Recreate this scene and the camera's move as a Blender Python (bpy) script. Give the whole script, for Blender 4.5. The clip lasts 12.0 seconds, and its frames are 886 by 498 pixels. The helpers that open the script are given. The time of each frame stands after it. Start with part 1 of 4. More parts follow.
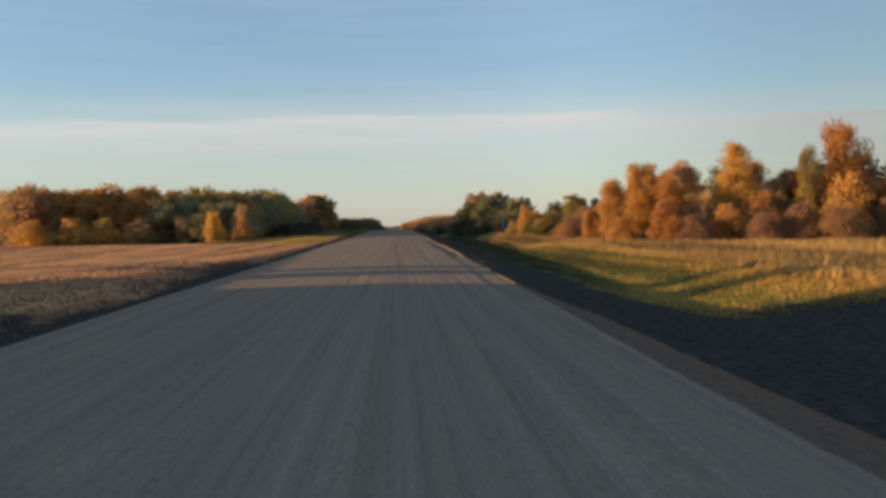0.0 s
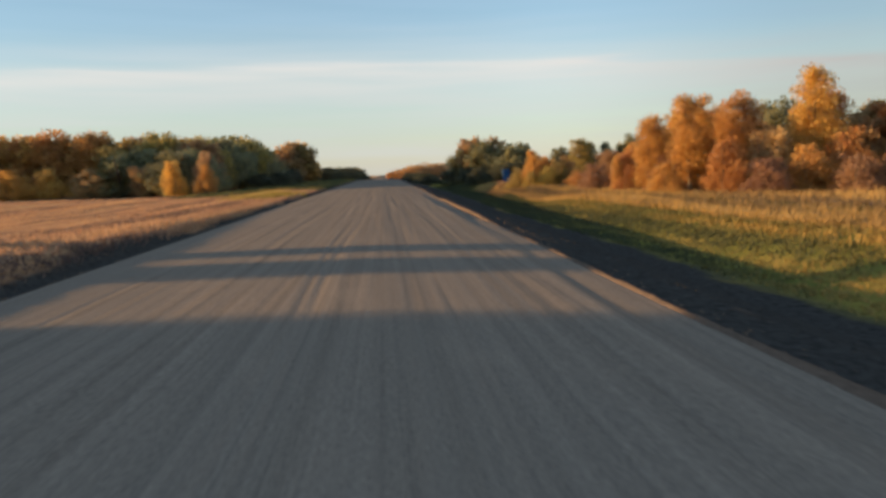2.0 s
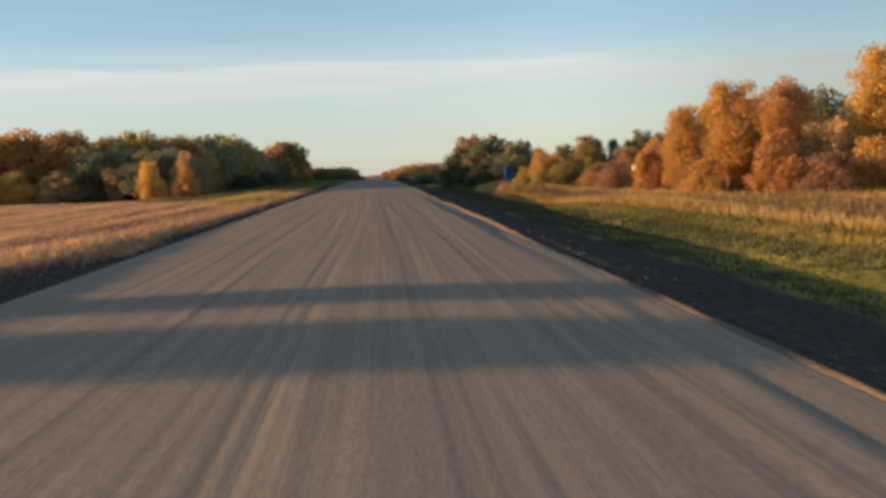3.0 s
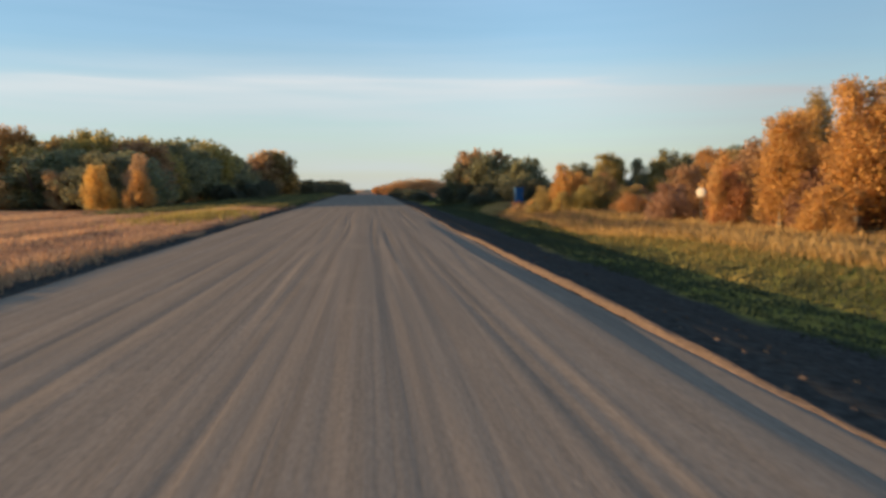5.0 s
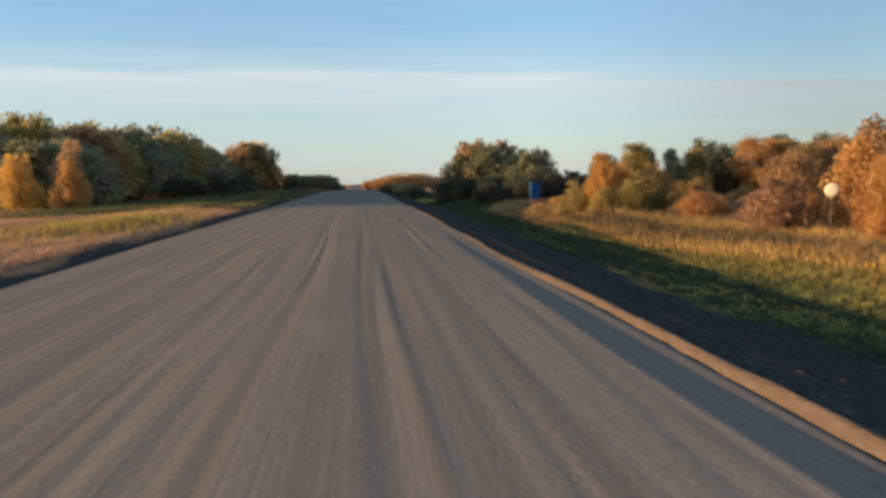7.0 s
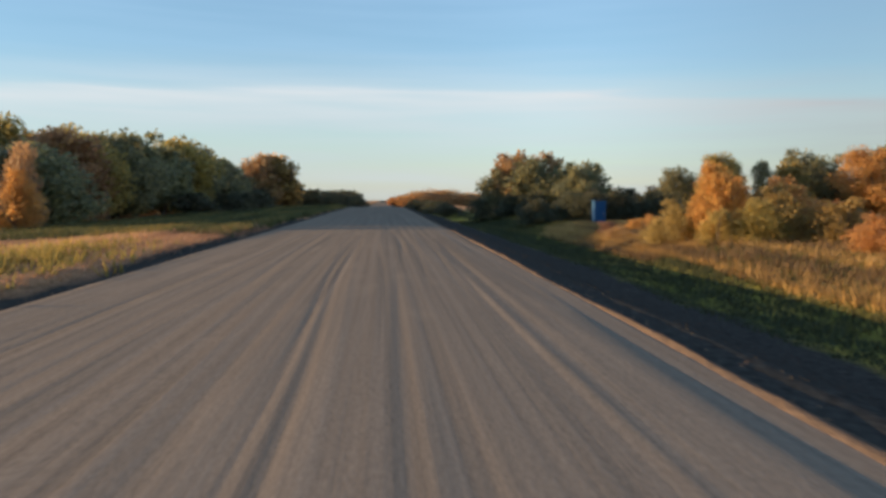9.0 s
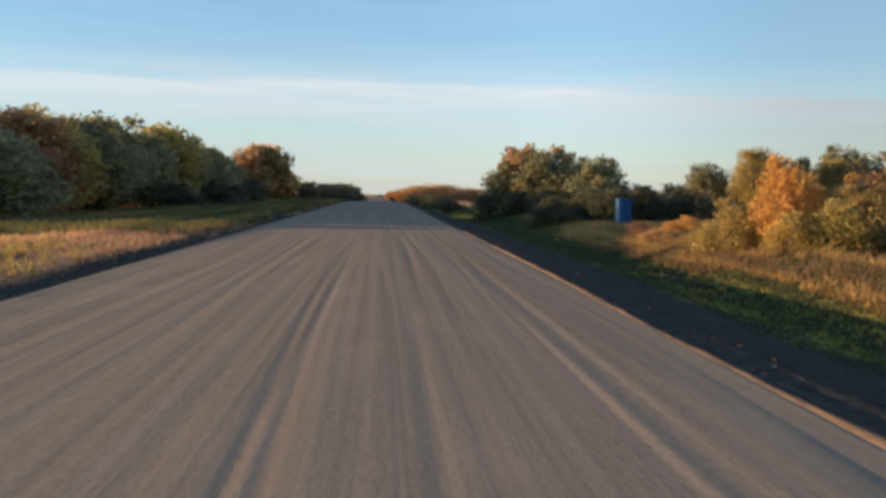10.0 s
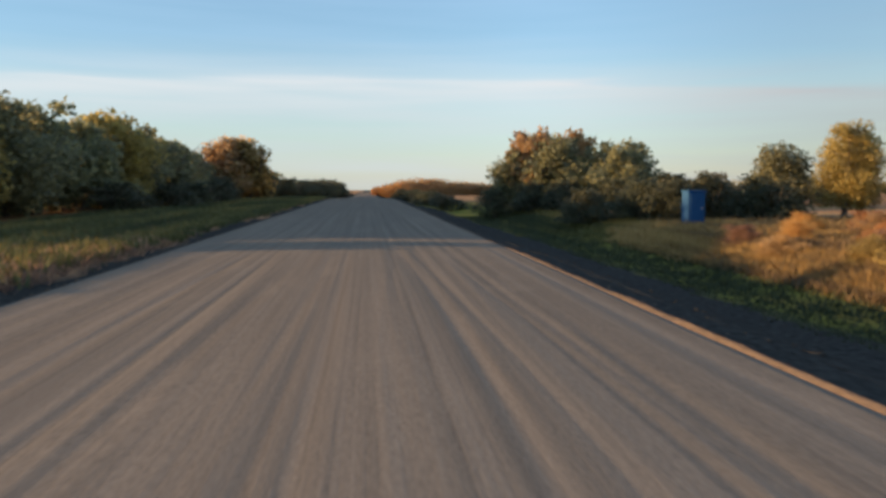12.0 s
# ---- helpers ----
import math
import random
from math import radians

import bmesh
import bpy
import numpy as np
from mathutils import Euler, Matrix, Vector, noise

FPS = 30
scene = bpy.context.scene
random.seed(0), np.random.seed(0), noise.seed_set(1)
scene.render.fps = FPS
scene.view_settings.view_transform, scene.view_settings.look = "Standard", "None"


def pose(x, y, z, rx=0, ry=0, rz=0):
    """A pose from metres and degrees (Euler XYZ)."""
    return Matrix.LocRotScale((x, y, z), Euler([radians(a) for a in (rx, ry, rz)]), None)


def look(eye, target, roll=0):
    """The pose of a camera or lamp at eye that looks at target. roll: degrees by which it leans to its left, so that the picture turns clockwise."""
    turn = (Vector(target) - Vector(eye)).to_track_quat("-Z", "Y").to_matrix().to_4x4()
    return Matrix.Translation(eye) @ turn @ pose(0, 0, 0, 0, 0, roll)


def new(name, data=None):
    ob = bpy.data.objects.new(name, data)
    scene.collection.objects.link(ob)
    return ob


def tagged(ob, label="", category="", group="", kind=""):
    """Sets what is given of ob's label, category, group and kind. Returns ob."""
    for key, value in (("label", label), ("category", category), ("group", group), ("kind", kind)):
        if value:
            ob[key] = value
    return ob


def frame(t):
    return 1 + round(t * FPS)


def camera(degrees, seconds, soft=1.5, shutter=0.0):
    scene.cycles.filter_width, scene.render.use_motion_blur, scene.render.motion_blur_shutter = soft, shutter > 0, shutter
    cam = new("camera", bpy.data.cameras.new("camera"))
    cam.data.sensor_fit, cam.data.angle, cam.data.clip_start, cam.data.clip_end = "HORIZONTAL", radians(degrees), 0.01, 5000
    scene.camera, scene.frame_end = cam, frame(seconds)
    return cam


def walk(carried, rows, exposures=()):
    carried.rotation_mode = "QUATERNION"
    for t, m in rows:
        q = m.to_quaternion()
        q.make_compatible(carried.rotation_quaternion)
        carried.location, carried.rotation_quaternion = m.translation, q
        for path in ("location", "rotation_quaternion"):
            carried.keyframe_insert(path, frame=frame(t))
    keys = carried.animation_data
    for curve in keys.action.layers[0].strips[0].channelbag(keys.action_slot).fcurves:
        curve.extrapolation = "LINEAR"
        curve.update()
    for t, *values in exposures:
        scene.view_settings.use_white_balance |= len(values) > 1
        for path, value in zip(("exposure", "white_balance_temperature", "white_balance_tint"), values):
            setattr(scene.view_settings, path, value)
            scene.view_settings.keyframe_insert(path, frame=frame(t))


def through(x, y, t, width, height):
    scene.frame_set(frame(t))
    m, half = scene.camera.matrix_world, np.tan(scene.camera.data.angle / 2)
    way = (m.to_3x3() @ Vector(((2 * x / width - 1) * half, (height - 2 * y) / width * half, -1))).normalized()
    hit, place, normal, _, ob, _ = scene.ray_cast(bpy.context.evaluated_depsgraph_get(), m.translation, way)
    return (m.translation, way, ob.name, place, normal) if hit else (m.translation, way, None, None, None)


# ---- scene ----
cam = camera(66, 12.0, soft=3.4, shutter=0.4)
PATH = [
    (0, look((0.305, -0.000, 1.600), (0.952, 9.971, 1.198), -1.39)),
    (0.5, look((0.265, 2.529, 1.600), (0.864, 12.488, 0.923), -1.25)),
    (1, look((0.212, 5.081, 1.600), (0.868, 15.018, 0.690), -0.81)),
    (1.5, look((0.121, 7.681, 1.600), (0.867, 17.593, 0.504), -0.63)),
    (2, look((0.049, 10.320, 1.600), (0.878, 20.219, 0.449), -1.85)),
    (2.5, look((-0.066, 13.064, 1.600), (0.834, 22.952, 0.407), -2.29)),
    (4.5, look((0.032, 23.564, 1.600), (1.091, 33.463, 0.664), -0.94)),
    (5, look((0.058, 26.451, 1.600), (1.125, 36.352, 0.681), -0.22)),
    (5.5, look((0.062, 29.376, 1.600), (1.084, 39.280, 0.671), -0.38)),
    (6, look((0.122, 32.064, 1.600), (1.205, 41.959, 0.641), -0.21)),
    (6.5, look((0.140, 34.726, 1.600), (1.371, 44.599, 0.601), -0.30)),
    (8.5, look((0.068, 45.670, 1.600), (1.064, 55.585, 0.759), 0.41)),
    (9, look((0.026, 48.232, 1.600), (0.895, 58.166, 0.845), 0.29)),
    (9.5, look((-0.049, 50.874, 1.600), (0.795, 60.809, 0.833), 0.79)),
    (10, look((-0.126, 53.489, 1.600), (0.789, 63.413, 0.773), 1.15)),
    (10.5, look((-0.176, 56.103, 1.600), (0.755, 66.022, 0.734), 0.33)),
    (11, look((-0.253, 58.804, 1.600), (0.720, 68.714, 0.678), 0.15)),
    (11.5, look((-0.360, 61.714, 1.600), (0.666, 71.619, 0.680), 0.11)),
    (12, look((-0.396, 64.710, 1.600), (0.711, 74.607, 0.691), -0.03)),
]
walk(cam, PATH, exposures=[(0.0, 1.05, 6700, 6), (0.5, 1.23, 6720, 7), (1.0, 1.28, 6740, 7), (2.5, 1.23, 6740, 5), (5.5, 1.22, 6080, 3), (8.5, 1.24, 6060, 3), (10.5, 1.31, 6100, 4), (12.0, 1.30, 6140, 4)])

# ---- light ----
SUN_ELEVATION = 8.6
SUN_BEHIND = -7.5         # degrees by which the sun stands behind the square left of the road
sun_way = Vector((-math.cos(radians(SUN_BEHIND)) * math.cos(radians(SUN_ELEVATION)),
                  -math.sin(radians(SUN_BEHIND)) * math.cos(radians(SUN_ELEVATION)),
                  math.sin(radians(SUN_ELEVATION))))
sun_data = bpy.data.lights.new("sun", "SUN")
sun_data.energy, sun_data.angle, sun_data.color = 4.9, radians(0.6), (1.0, 0.61, 0.275)
sun = new("sun", sun_data)
sun.matrix_world = look(sun_way * 100, (0, 0, 0))


def build_world():
    world = bpy.data.worlds.new("sky")
    world.use_nodes = True
    scene.world = world
    nt = world.node_tree
    nt.nodes.clear()
    n, l = nt.nodes.new, nt.links.new
    out, bg = n("ShaderNodeOutputWorld"), n("ShaderNodeBackground")
    sky = n("ShaderNodeTexSky")
    sky.sky_type, sky.sun_disc = "NISHITA", False
    sky.sun_elevation, sky.sun_rotation = radians(SUN_ELEVATION), radians(90 + SUN_BEHIND)
    sky.dust_density, sky.ozone_density, sky.air_density = 0.6, 2.3, 1.0
    bg.inputs["Strength"].default_value = 0.100
    geo = n("ShaderNodeTexCoord")
    sep = n("ShaderNodeSeparateXYZ")
    l(geo.outputs["Generated"], sep.inputs[0])
    # long thin streaks: the direction flattened in height
    flat = n("ShaderNodeMapping")
    flat.inputs["Scale"].default_value = (1.3, 1.3, 22.0)
    l(geo.outputs["Generated"], flat.inputs[0])
    streak = n("ShaderNodeTexNoise")
    streak.inputs["Scale"].default_value, streak.inputs["Detail"].default_value = 1.6, 5.0
    l(flat.outputs[0], streak.inputs["Vector"])
    wobble = n("ShaderNodeMath")
    wobble.operation = "MULTIPLY_ADD"
    wobble.inputs[1].default_value = 0.046
    ahead = n("ShaderNodeMath")
    ahead.operation = "ABSOLUTE"
    l(sep.outputs["Y"], ahead.inputs[0])
    floor = n("ShaderNodeMath")
    floor.operation = "MAXIMUM"
    floor.inputs[1].default_value = 0.35
    l(ahead.outputs[0], floor.inputs[0])
    rise = n("ShaderNodeMath")
    rise.operation = "DIVIDE"
    l(sep.outputs["Z"], rise.inputs[0])
    l(floor.outputs[0], rise.inputs[1])
    l(streak.outputs["Fac"], wobble.inputs[0])
    l(rise.outputs[0], wobble.inputs[2])
    veil = n("ShaderNodeValToRGB")
    e = veil.color_ramp.elements
    e[0].position, e[0].color = 0.0, (0.80, 0.80, 0.80, 1)
    e[1].position, e[1].color = 0.70, (0.60, 0.60, 0.60, 1)
    for p, v in ((0.05, 0.74), (0.080, 0.62), (0.098, 0.58), (0.112, 0.66), (0.130, 0.70), (0.154, 0.76), (0.172, 0.92), (0.181, 0.52), (0.208, 0.40), (0.26, 0.34), (0.36, 0.36)):
        k = e.new(p)
        k.color = (v, v, v, 1)
    l(wobble.outputs[0], veil.inputs[0])
    tint = n("ShaderNodeValToRGB")
    e = tint.color_ramp.elements
    e[0].position, e[0].color = 0.0, (0.66, 0.65, 0.62, 1)
    e[1].position, e[1].color = 0.17, (0.75, 0.73, 0.735, 1)
    for p, c in ((0.08, (0.60, 0.625, 0.655, 1)), (0.24, (0.48, 0.64, 0.84, 1)), (0.60, (0.54, 0.73, 1.0, 1))):
        e.new(p).color = c
    l(wobble.outputs[0], tint.inputs[0])
    lift = n("ShaderNodeVectorMath")
    lift.operation = "SCALE"
    lift.inputs["Scale"].default_value = 4.5
    l(tint.outputs[0], lift.inputs[0])
    soft = n("ShaderNodeTexNoise")
    soft.inputs["Scale"].default_value, soft.inputs["Detail"].default_value = 2.4, 4.0
    l(flat.outputs[0], soft.inputs["Vector"])
    uneven = n("ShaderNodeMapRange")
    uneven.inputs["From Min"].default_value, uneven.inputs["From Max"].default_value = 0.3, 0.7
    uneven.inputs["To Min"].default_value, uneven.inputs["To Max"].default_value = 0.72, 1.12
    l(soft.outputs["Fac"], uneven.inputs["Value"])
    thick = n("ShaderNodeMath")
    thick.operation = "MULTIPLY"
    l(veil.outputs[0], thick.inputs[0])
    l(uneven.outputs[0], thick.inputs[1])
    mix = n("ShaderNodeMix")
    mix.data_type = "RGBA"
    l(thick.outputs[0], mix.inputs["Factor"])
    l(sky.outputs[0], mix.inputs["A"])
    l(lift.outputs[0], mix.inputs["B"])
    # the sky deepens away from the sun
    away = n("ShaderNodeMapRange")
    away.interpolation_type = "SMOOTHSTEP"
    away.inputs["From Min"].default_value, away.inputs["From Max"].default_value = 0.20, 0.66
    away.inputs["To Min"].default_value, away.inputs["To Max"].default_value = 1.0, 0.64
    l(sep.outputs["X"], away.inputs["Value"])
    deep = n("ShaderNodeVectorMath")
    deep.operation = "SCALE"
    l(mix.outputs["Result"], deep.inputs[0])
    l(away.outputs[0], deep.inputs["Scale"])
    l(deep.outputs[0], bg.inputs["Color"])
    l(bg.outputs[0], out.inputs[0])


build_world()

# ---- materials ----


class Mat:
    """A node material with a Principled surface and short helpers."""

    def __init__(self, name, rough=0.9):
        self.m = bpy.data.materials.new(name)
        self.m.use_nodes = True
        self.nt = self.m.node_tree
        self.p = self.nt.nodes["Principled BSDF"]
        self.p.inputs["Roughness"].default_value = rough
        self.p.inputs["Specular IOR Level"].default_value = 0.2

    def n(self, kind, **inputs):
        node = self.nt.nodes.new(kind)
        for k, v in inputs.items():
            node.inputs[k].default_value = v
        return node

    def l(self, a, b):
        self.nt.links.new(a, b)

    def position(self, scale=(1, 1, 1)):
        g, mp = self.n("ShaderNodeNewGeometry"), self.n("ShaderNodeMapping", Scale=scale)
        self.l(g.outputs["Position"], mp.inputs[0])
        return mp.outputs[0]

    def noise(self, vector, scale, detail=4.0, rough=0.6):
        t = self.n("ShaderNodeTexNoise", Scale=scale, Detail=detail, Roughness=rough)
        self.l(vector, t.inputs["Vector"])
        return t.outputs["Fac"]

    def ramp(self, fac, stops):
        r = self.n("ShaderNodeValToRGB")
        e = r.color_ramp.elements
        while len(e) < len(stops):
            e.new(0.5)
        for k, (p, c) in zip(e, stops):
            k.position = p
            k.color = (*c, 1) if len(c) == 3 else c
        self.l(fac, r.inputs[0])
        return r.outputs["Color"]

    def mix(self, fac, a, b, kind="MIX"):
        m = self.n("ShaderNodeMix")
        m.data_type, m.blend_type = "RGBA", kind
        for key, v in (("Factor", fac), ("A", a), ("B", b)):
            if isinstance(v, (int, float)):
                m.inputs[key].default_value = v
            elif isinstance(v, tuple):
                m.inputs[key].default_value = (*v, 1)
            else:
                self.l(v, m.inputs[key])
        return m.outputs["Result"]

    def math(self, op, a, b=0.0, c=0.0):
        m = self.n("ShaderNodeMath")
        m.operation = op
        for k, v in enumerate((a, b, c)):
            if isinstance(v, (int, float)):
                m.inputs[k].default_value = v
            else:
                self.l(v, m.inputs[k])
        return m.outputs[0]

    def xyz(self):
        g, s = self.n("ShaderNodeNewGeometry"), self.n("ShaderNodeSeparateXYZ")
        self.l(g.outputs["Position"], s.inputs[0])
        return s.outputs

    def color(self, c):
        if isinstance(c, tuple):
            self.p.inputs["Base Color"].default_value = (*c, 1)
        else:
            self.l(c, self.p.inputs["Base Color"])

    def bump(self, height, strength=0.4, distance=0.02):
        b = self.n("ShaderNodeBump", Strength=strength, Distance=distance)
        self.l(height, b.inputs["Height"])
        self.l(b.outputs[0], self.p.inputs["Normal"])


def gravel_material():
    m = Mat("packed_gravel", 0.8)
    m.p.inputs["Specular IOR Level"].default_value = 0.0
    fine = m.noise(m.position(), 28.0, 6.0, 0.7)
    streak = m.noise(m.position((5.0, 0.035, 1.0)), 1.0, 5.0, 0.65)
    thread = m.noise(m.position((15.0, 0.05, 1.0)), 1.0, 4.0, 0.6)
    broad = m.noise(m.position((0.5, 0.08, 1.0)), 1.0, 3.0)
    patch = m.noise(m.position((1.1, 0.35, 1.0)), 1.0, 4.0, 0.6)
    base = m.ramp(streak, [(0.30, (0.143, 0.116, 0.095)), (0.5, (0.190, 0.155, 0.127)), (0.70, (0.228, 0.186, 0.152))])
    base = m.mix(m.ramp(broad, [(0.35, (0, 0, 0)), (0.7, (0.6, 0.6, 0.6))]), base, (0.165, 0.140, 0.119))
    # dark threads where wheels have pressed the fines together
    base = m.mix(m.ramp(thread, [(0.30, (0.5, 0.5, 0.5)), (0.48, (0, 0, 0))]), base, (0.128, 0.108, 0.092))
    base = m.mix(m.ramp(patch, [(0.56, (0, 0, 0)), (0.72, (0.45, 0.45, 0.45))]), base, (0.236, 0.190, 0.152))
    base = m.mix(0.55, base, m.ramp(fine, [(0.3, (0.42, 0.42, 0.42)), (0.7, (1.5, 1.48, 1.45))]), "MULTIPLY")
    m.color(base)
    m.bump(m.mix(0.5, fine, thread), 0.28, 0.02)
    return m.m


def windrow_material():
    m = Mat("loose_gravel", 1.0)
    m.p.inputs["Specular IOR Level"].default_value = 0.0
    lumps = m.noise(m.position((1, 0.6, 1)), 14.0, 5.0, 0.7)
    m.color(m.ramp(lumps, [(0.3, (0.090, 0.066, 0.052)), (0.7, (0.152, 0.110, 0.085))]))
    m.bump(lumps, 0.8, 0.05)
    return m.m


def ground_material():
    """Dry field, green ditch and dark bare soil beside the road, told apart by how far they lie from it."""
    m = Mat("field_soil_and_turf", 1.0)
    m.p.inputs["Specular IOR Level"].default_value = 0.0
    x, y, _ = m.xyz()
    broad = m.noise(m.position((0.06, 0.03, 1)), 1.0, 4.0)
    mid = m.noise(m.position((0.35, 0.16, 1)), 1.0, 5.0)
    fine = m.noise(m.position(), 7.0, 6.0, 0.7)
    dry = m.ramp(mid, [(0.30, (0.230, 0.130, 0.085)), (0.5, (0.400, 0.225, 0.115)), (0.72, (0.480, 0.305, 0.140))])
    dry = m.mix(m.ramp(broad, [(0.42, (0, 0, 0)), (0.62, (0.7, 0.7, 0.7))]), dry, (0.170, 0.110, 0.085))
    green = m.ramp(mid, [(0.30, (0.060, 0.075, 0.024)), (0.5, (0.170, 0.155, 0.040)), (0.72, (0.340, 0.225, 0.060))])
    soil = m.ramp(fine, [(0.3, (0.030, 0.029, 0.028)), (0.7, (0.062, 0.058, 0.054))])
    wavy = m.math("MULTIPLY_ADD", mid, 3.0, m.math("SUBTRACT", x, 1.5))
    right = m.ramp(m.math("MULTIPLY", wavy, 0.05), [(0.62, (1, 1, 1)), (0.82, (0, 0, 0))])
    turf = m.mix(right, dry, green)
    left = m.ramp(m.math("MULTIPLY_ADD", x, 0.05, 0.5), [(0.20, (0, 0, 0)), (0.205, (1, 1, 1))])
    turf = m.mix(left, dry, turf)
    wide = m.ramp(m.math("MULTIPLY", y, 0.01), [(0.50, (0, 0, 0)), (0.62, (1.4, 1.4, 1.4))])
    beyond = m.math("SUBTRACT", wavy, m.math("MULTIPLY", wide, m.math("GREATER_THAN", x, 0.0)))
    # the dark ground tone spreads wider at the start of the ditch
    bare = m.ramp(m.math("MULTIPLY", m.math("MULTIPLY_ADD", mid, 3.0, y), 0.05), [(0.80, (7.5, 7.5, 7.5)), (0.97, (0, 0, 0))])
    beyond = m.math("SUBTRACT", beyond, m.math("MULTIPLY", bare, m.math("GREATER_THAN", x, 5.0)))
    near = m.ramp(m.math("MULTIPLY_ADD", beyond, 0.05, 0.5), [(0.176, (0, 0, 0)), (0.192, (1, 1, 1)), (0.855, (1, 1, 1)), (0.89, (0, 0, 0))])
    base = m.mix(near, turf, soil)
    base = m.mix(0.5, base, m.ramp(fine, [(0.3, (0.5, 0.5, 0.5)), (0.7, (1.4, 1.4, 1.4))]), "MULTIPLY")
    m.color(base)
    m.bump(m.mix(0.5, fine, mid), 0.9, 0.12)
    return m.m


def leaf_material(name, dark, mid, bright, through=0.35):
    m = Mat(name, 0.6)
    g, o = m.n("ShaderNodeNewGeometry"), m.n("ShaderNodeObjectInfo")
    leaf = m.ramp(g.outputs["Random Per Island"], [(0.0, dark), (0.45, mid), (1.0, bright)])
    patch = m.noise(m.position(), 0.55, 3.0)
    leaf = m.mix(m.ramp(patch, [(0.35, (0, 0, 0)), (0.65, (0.6, 0.6, 0.6))]), leaf, dark)
    hs = m.n("ShaderNodeHueSaturation", Saturation=0.97)
    m.l(m.math("MULTIPLY_ADD", o.outputs["Random"], 0.026, 0.489), hs.inputs["Hue"])
    m.l(m.math("MULTIPLY_ADD", o.outputs["Random"], 0.35, 0.82), hs.inputs["Value"])
    m.l(leaf, hs.inputs["Color"])
    m.color(hs.outputs[0])
    back = m.n("ShaderNodeBsdfTranslucent")
    m.l(hs.outputs[0], back.inputs["Color"])
    both = m.n("ShaderNodeMixShader", Fac=through)
    m.l(m.p.outputs[0], both.inputs[1])
    m.l(back.outputs[0], both.inputs[2])
    m.l(both.outputs[0], m.nt.nodes["Material Output"].inputs["Surface"])
    return m.m


def bark_material():
    m = Mat("bark", 0.9)
    f = m.noise(m.position((6, 6, 1.2)), 2.0, 5.0)
    m.color(m.ramp(f, [(0.3, (0.05, 0.04, 0.03)), (0.7, (0.20, 0.17, 0.14))]))
    m.bump(f, 0.6, 0.02)
    return m.m


def blade_material(name, stops, through=0.3, mottle=0.8, ditch_shade=0.0):
    m = Mat(name, 0.8)
    g = m.n("ShaderNodeNewGeometry")
    # long drifts of one colour along the road, each blade a little off its drift
    drift = m.noise(m.position((0.42, 0.045, 1)), 1.0, 4.0, 0.55)
    fac = m.math("MULTIPLY_ADD", g.outputs["Random Per Island"], 0.95 - 0.7 * mottle, m.math("MULTIPLY_ADD", drift, 5.0 * mottle, -2.15 * mottle - 0.10))
    if ditch_shade:
        # the ditch's shade put into the colour: its foot darker, greener farther along
        x, y, _ = m.xyz()
        foot = m.ramp(m.math("MULTIPLY", x, 0.05), [(0.40, (1, 1, 1)), (0.56, (0, 0, 0))])
        along = m.ramp(m.math("MULTIPLY", y, 0.01), [(0.24, (0, 0, 0)), (0.36, (ditch_shade, ditch_shade, ditch_shade))])
        fac = m.math("SUBTRACT", fac, m.math("MULTIPLY", foot, along))
        slope = m.ramp(m.math("MULTIPLY", x, 0.05), [(0.58, (1, 1, 1)), (0.70, (0, 0, 0))])
        later = m.ramp(m.math("MULTIPLY", y, 0.01), [(0.34, (0, 0, 0)), (0.42, (0.30, 0.30, 0.30)), (0.61, (0.30, 0.30, 0.30)), (0.66, (0.55, 0.55, 0.55))])
        fac = m.math("SUBTRACT", fac, m.math("MULTIPLY", slope, later))
        # the first stretch has ripened to gold
        ripe = m.ramp(m.math("MULTIPLY", y, 0.01), [(0.20, (0.55, 0.55, 0.55)), (0.27, (0.10, 0.10, 0.10))])
        fac = m.math("ADD", fac, ripe)
    c = m.ramp(fac, stops)
    m.color(c)
    back = m.n("ShaderNodeBsdfTranslucent")
    m.l(c, back.inputs["Color"])
    both = m.n("ShaderNodeMixShader", Fac=through)
    m.l(m.p.outputs[0], both.inputs[1])
    m.l(back.outputs[0], both.inputs[2])
    m.l(both.outputs[0], m.nt.nodes["Material Output"].inputs["Surface"])
    return m.m


def paint_material(name, c, worn, rough=0.5):
    m = Mat(name, rough)
    f = m.noise(m.position((3, 3, 1)), 2.5, 6.0)
    m.color(m.ramp(f, [(0.35, c), (0.75, worn)]))
    m.bump(f, 0.15, 0.01)
    return m.m


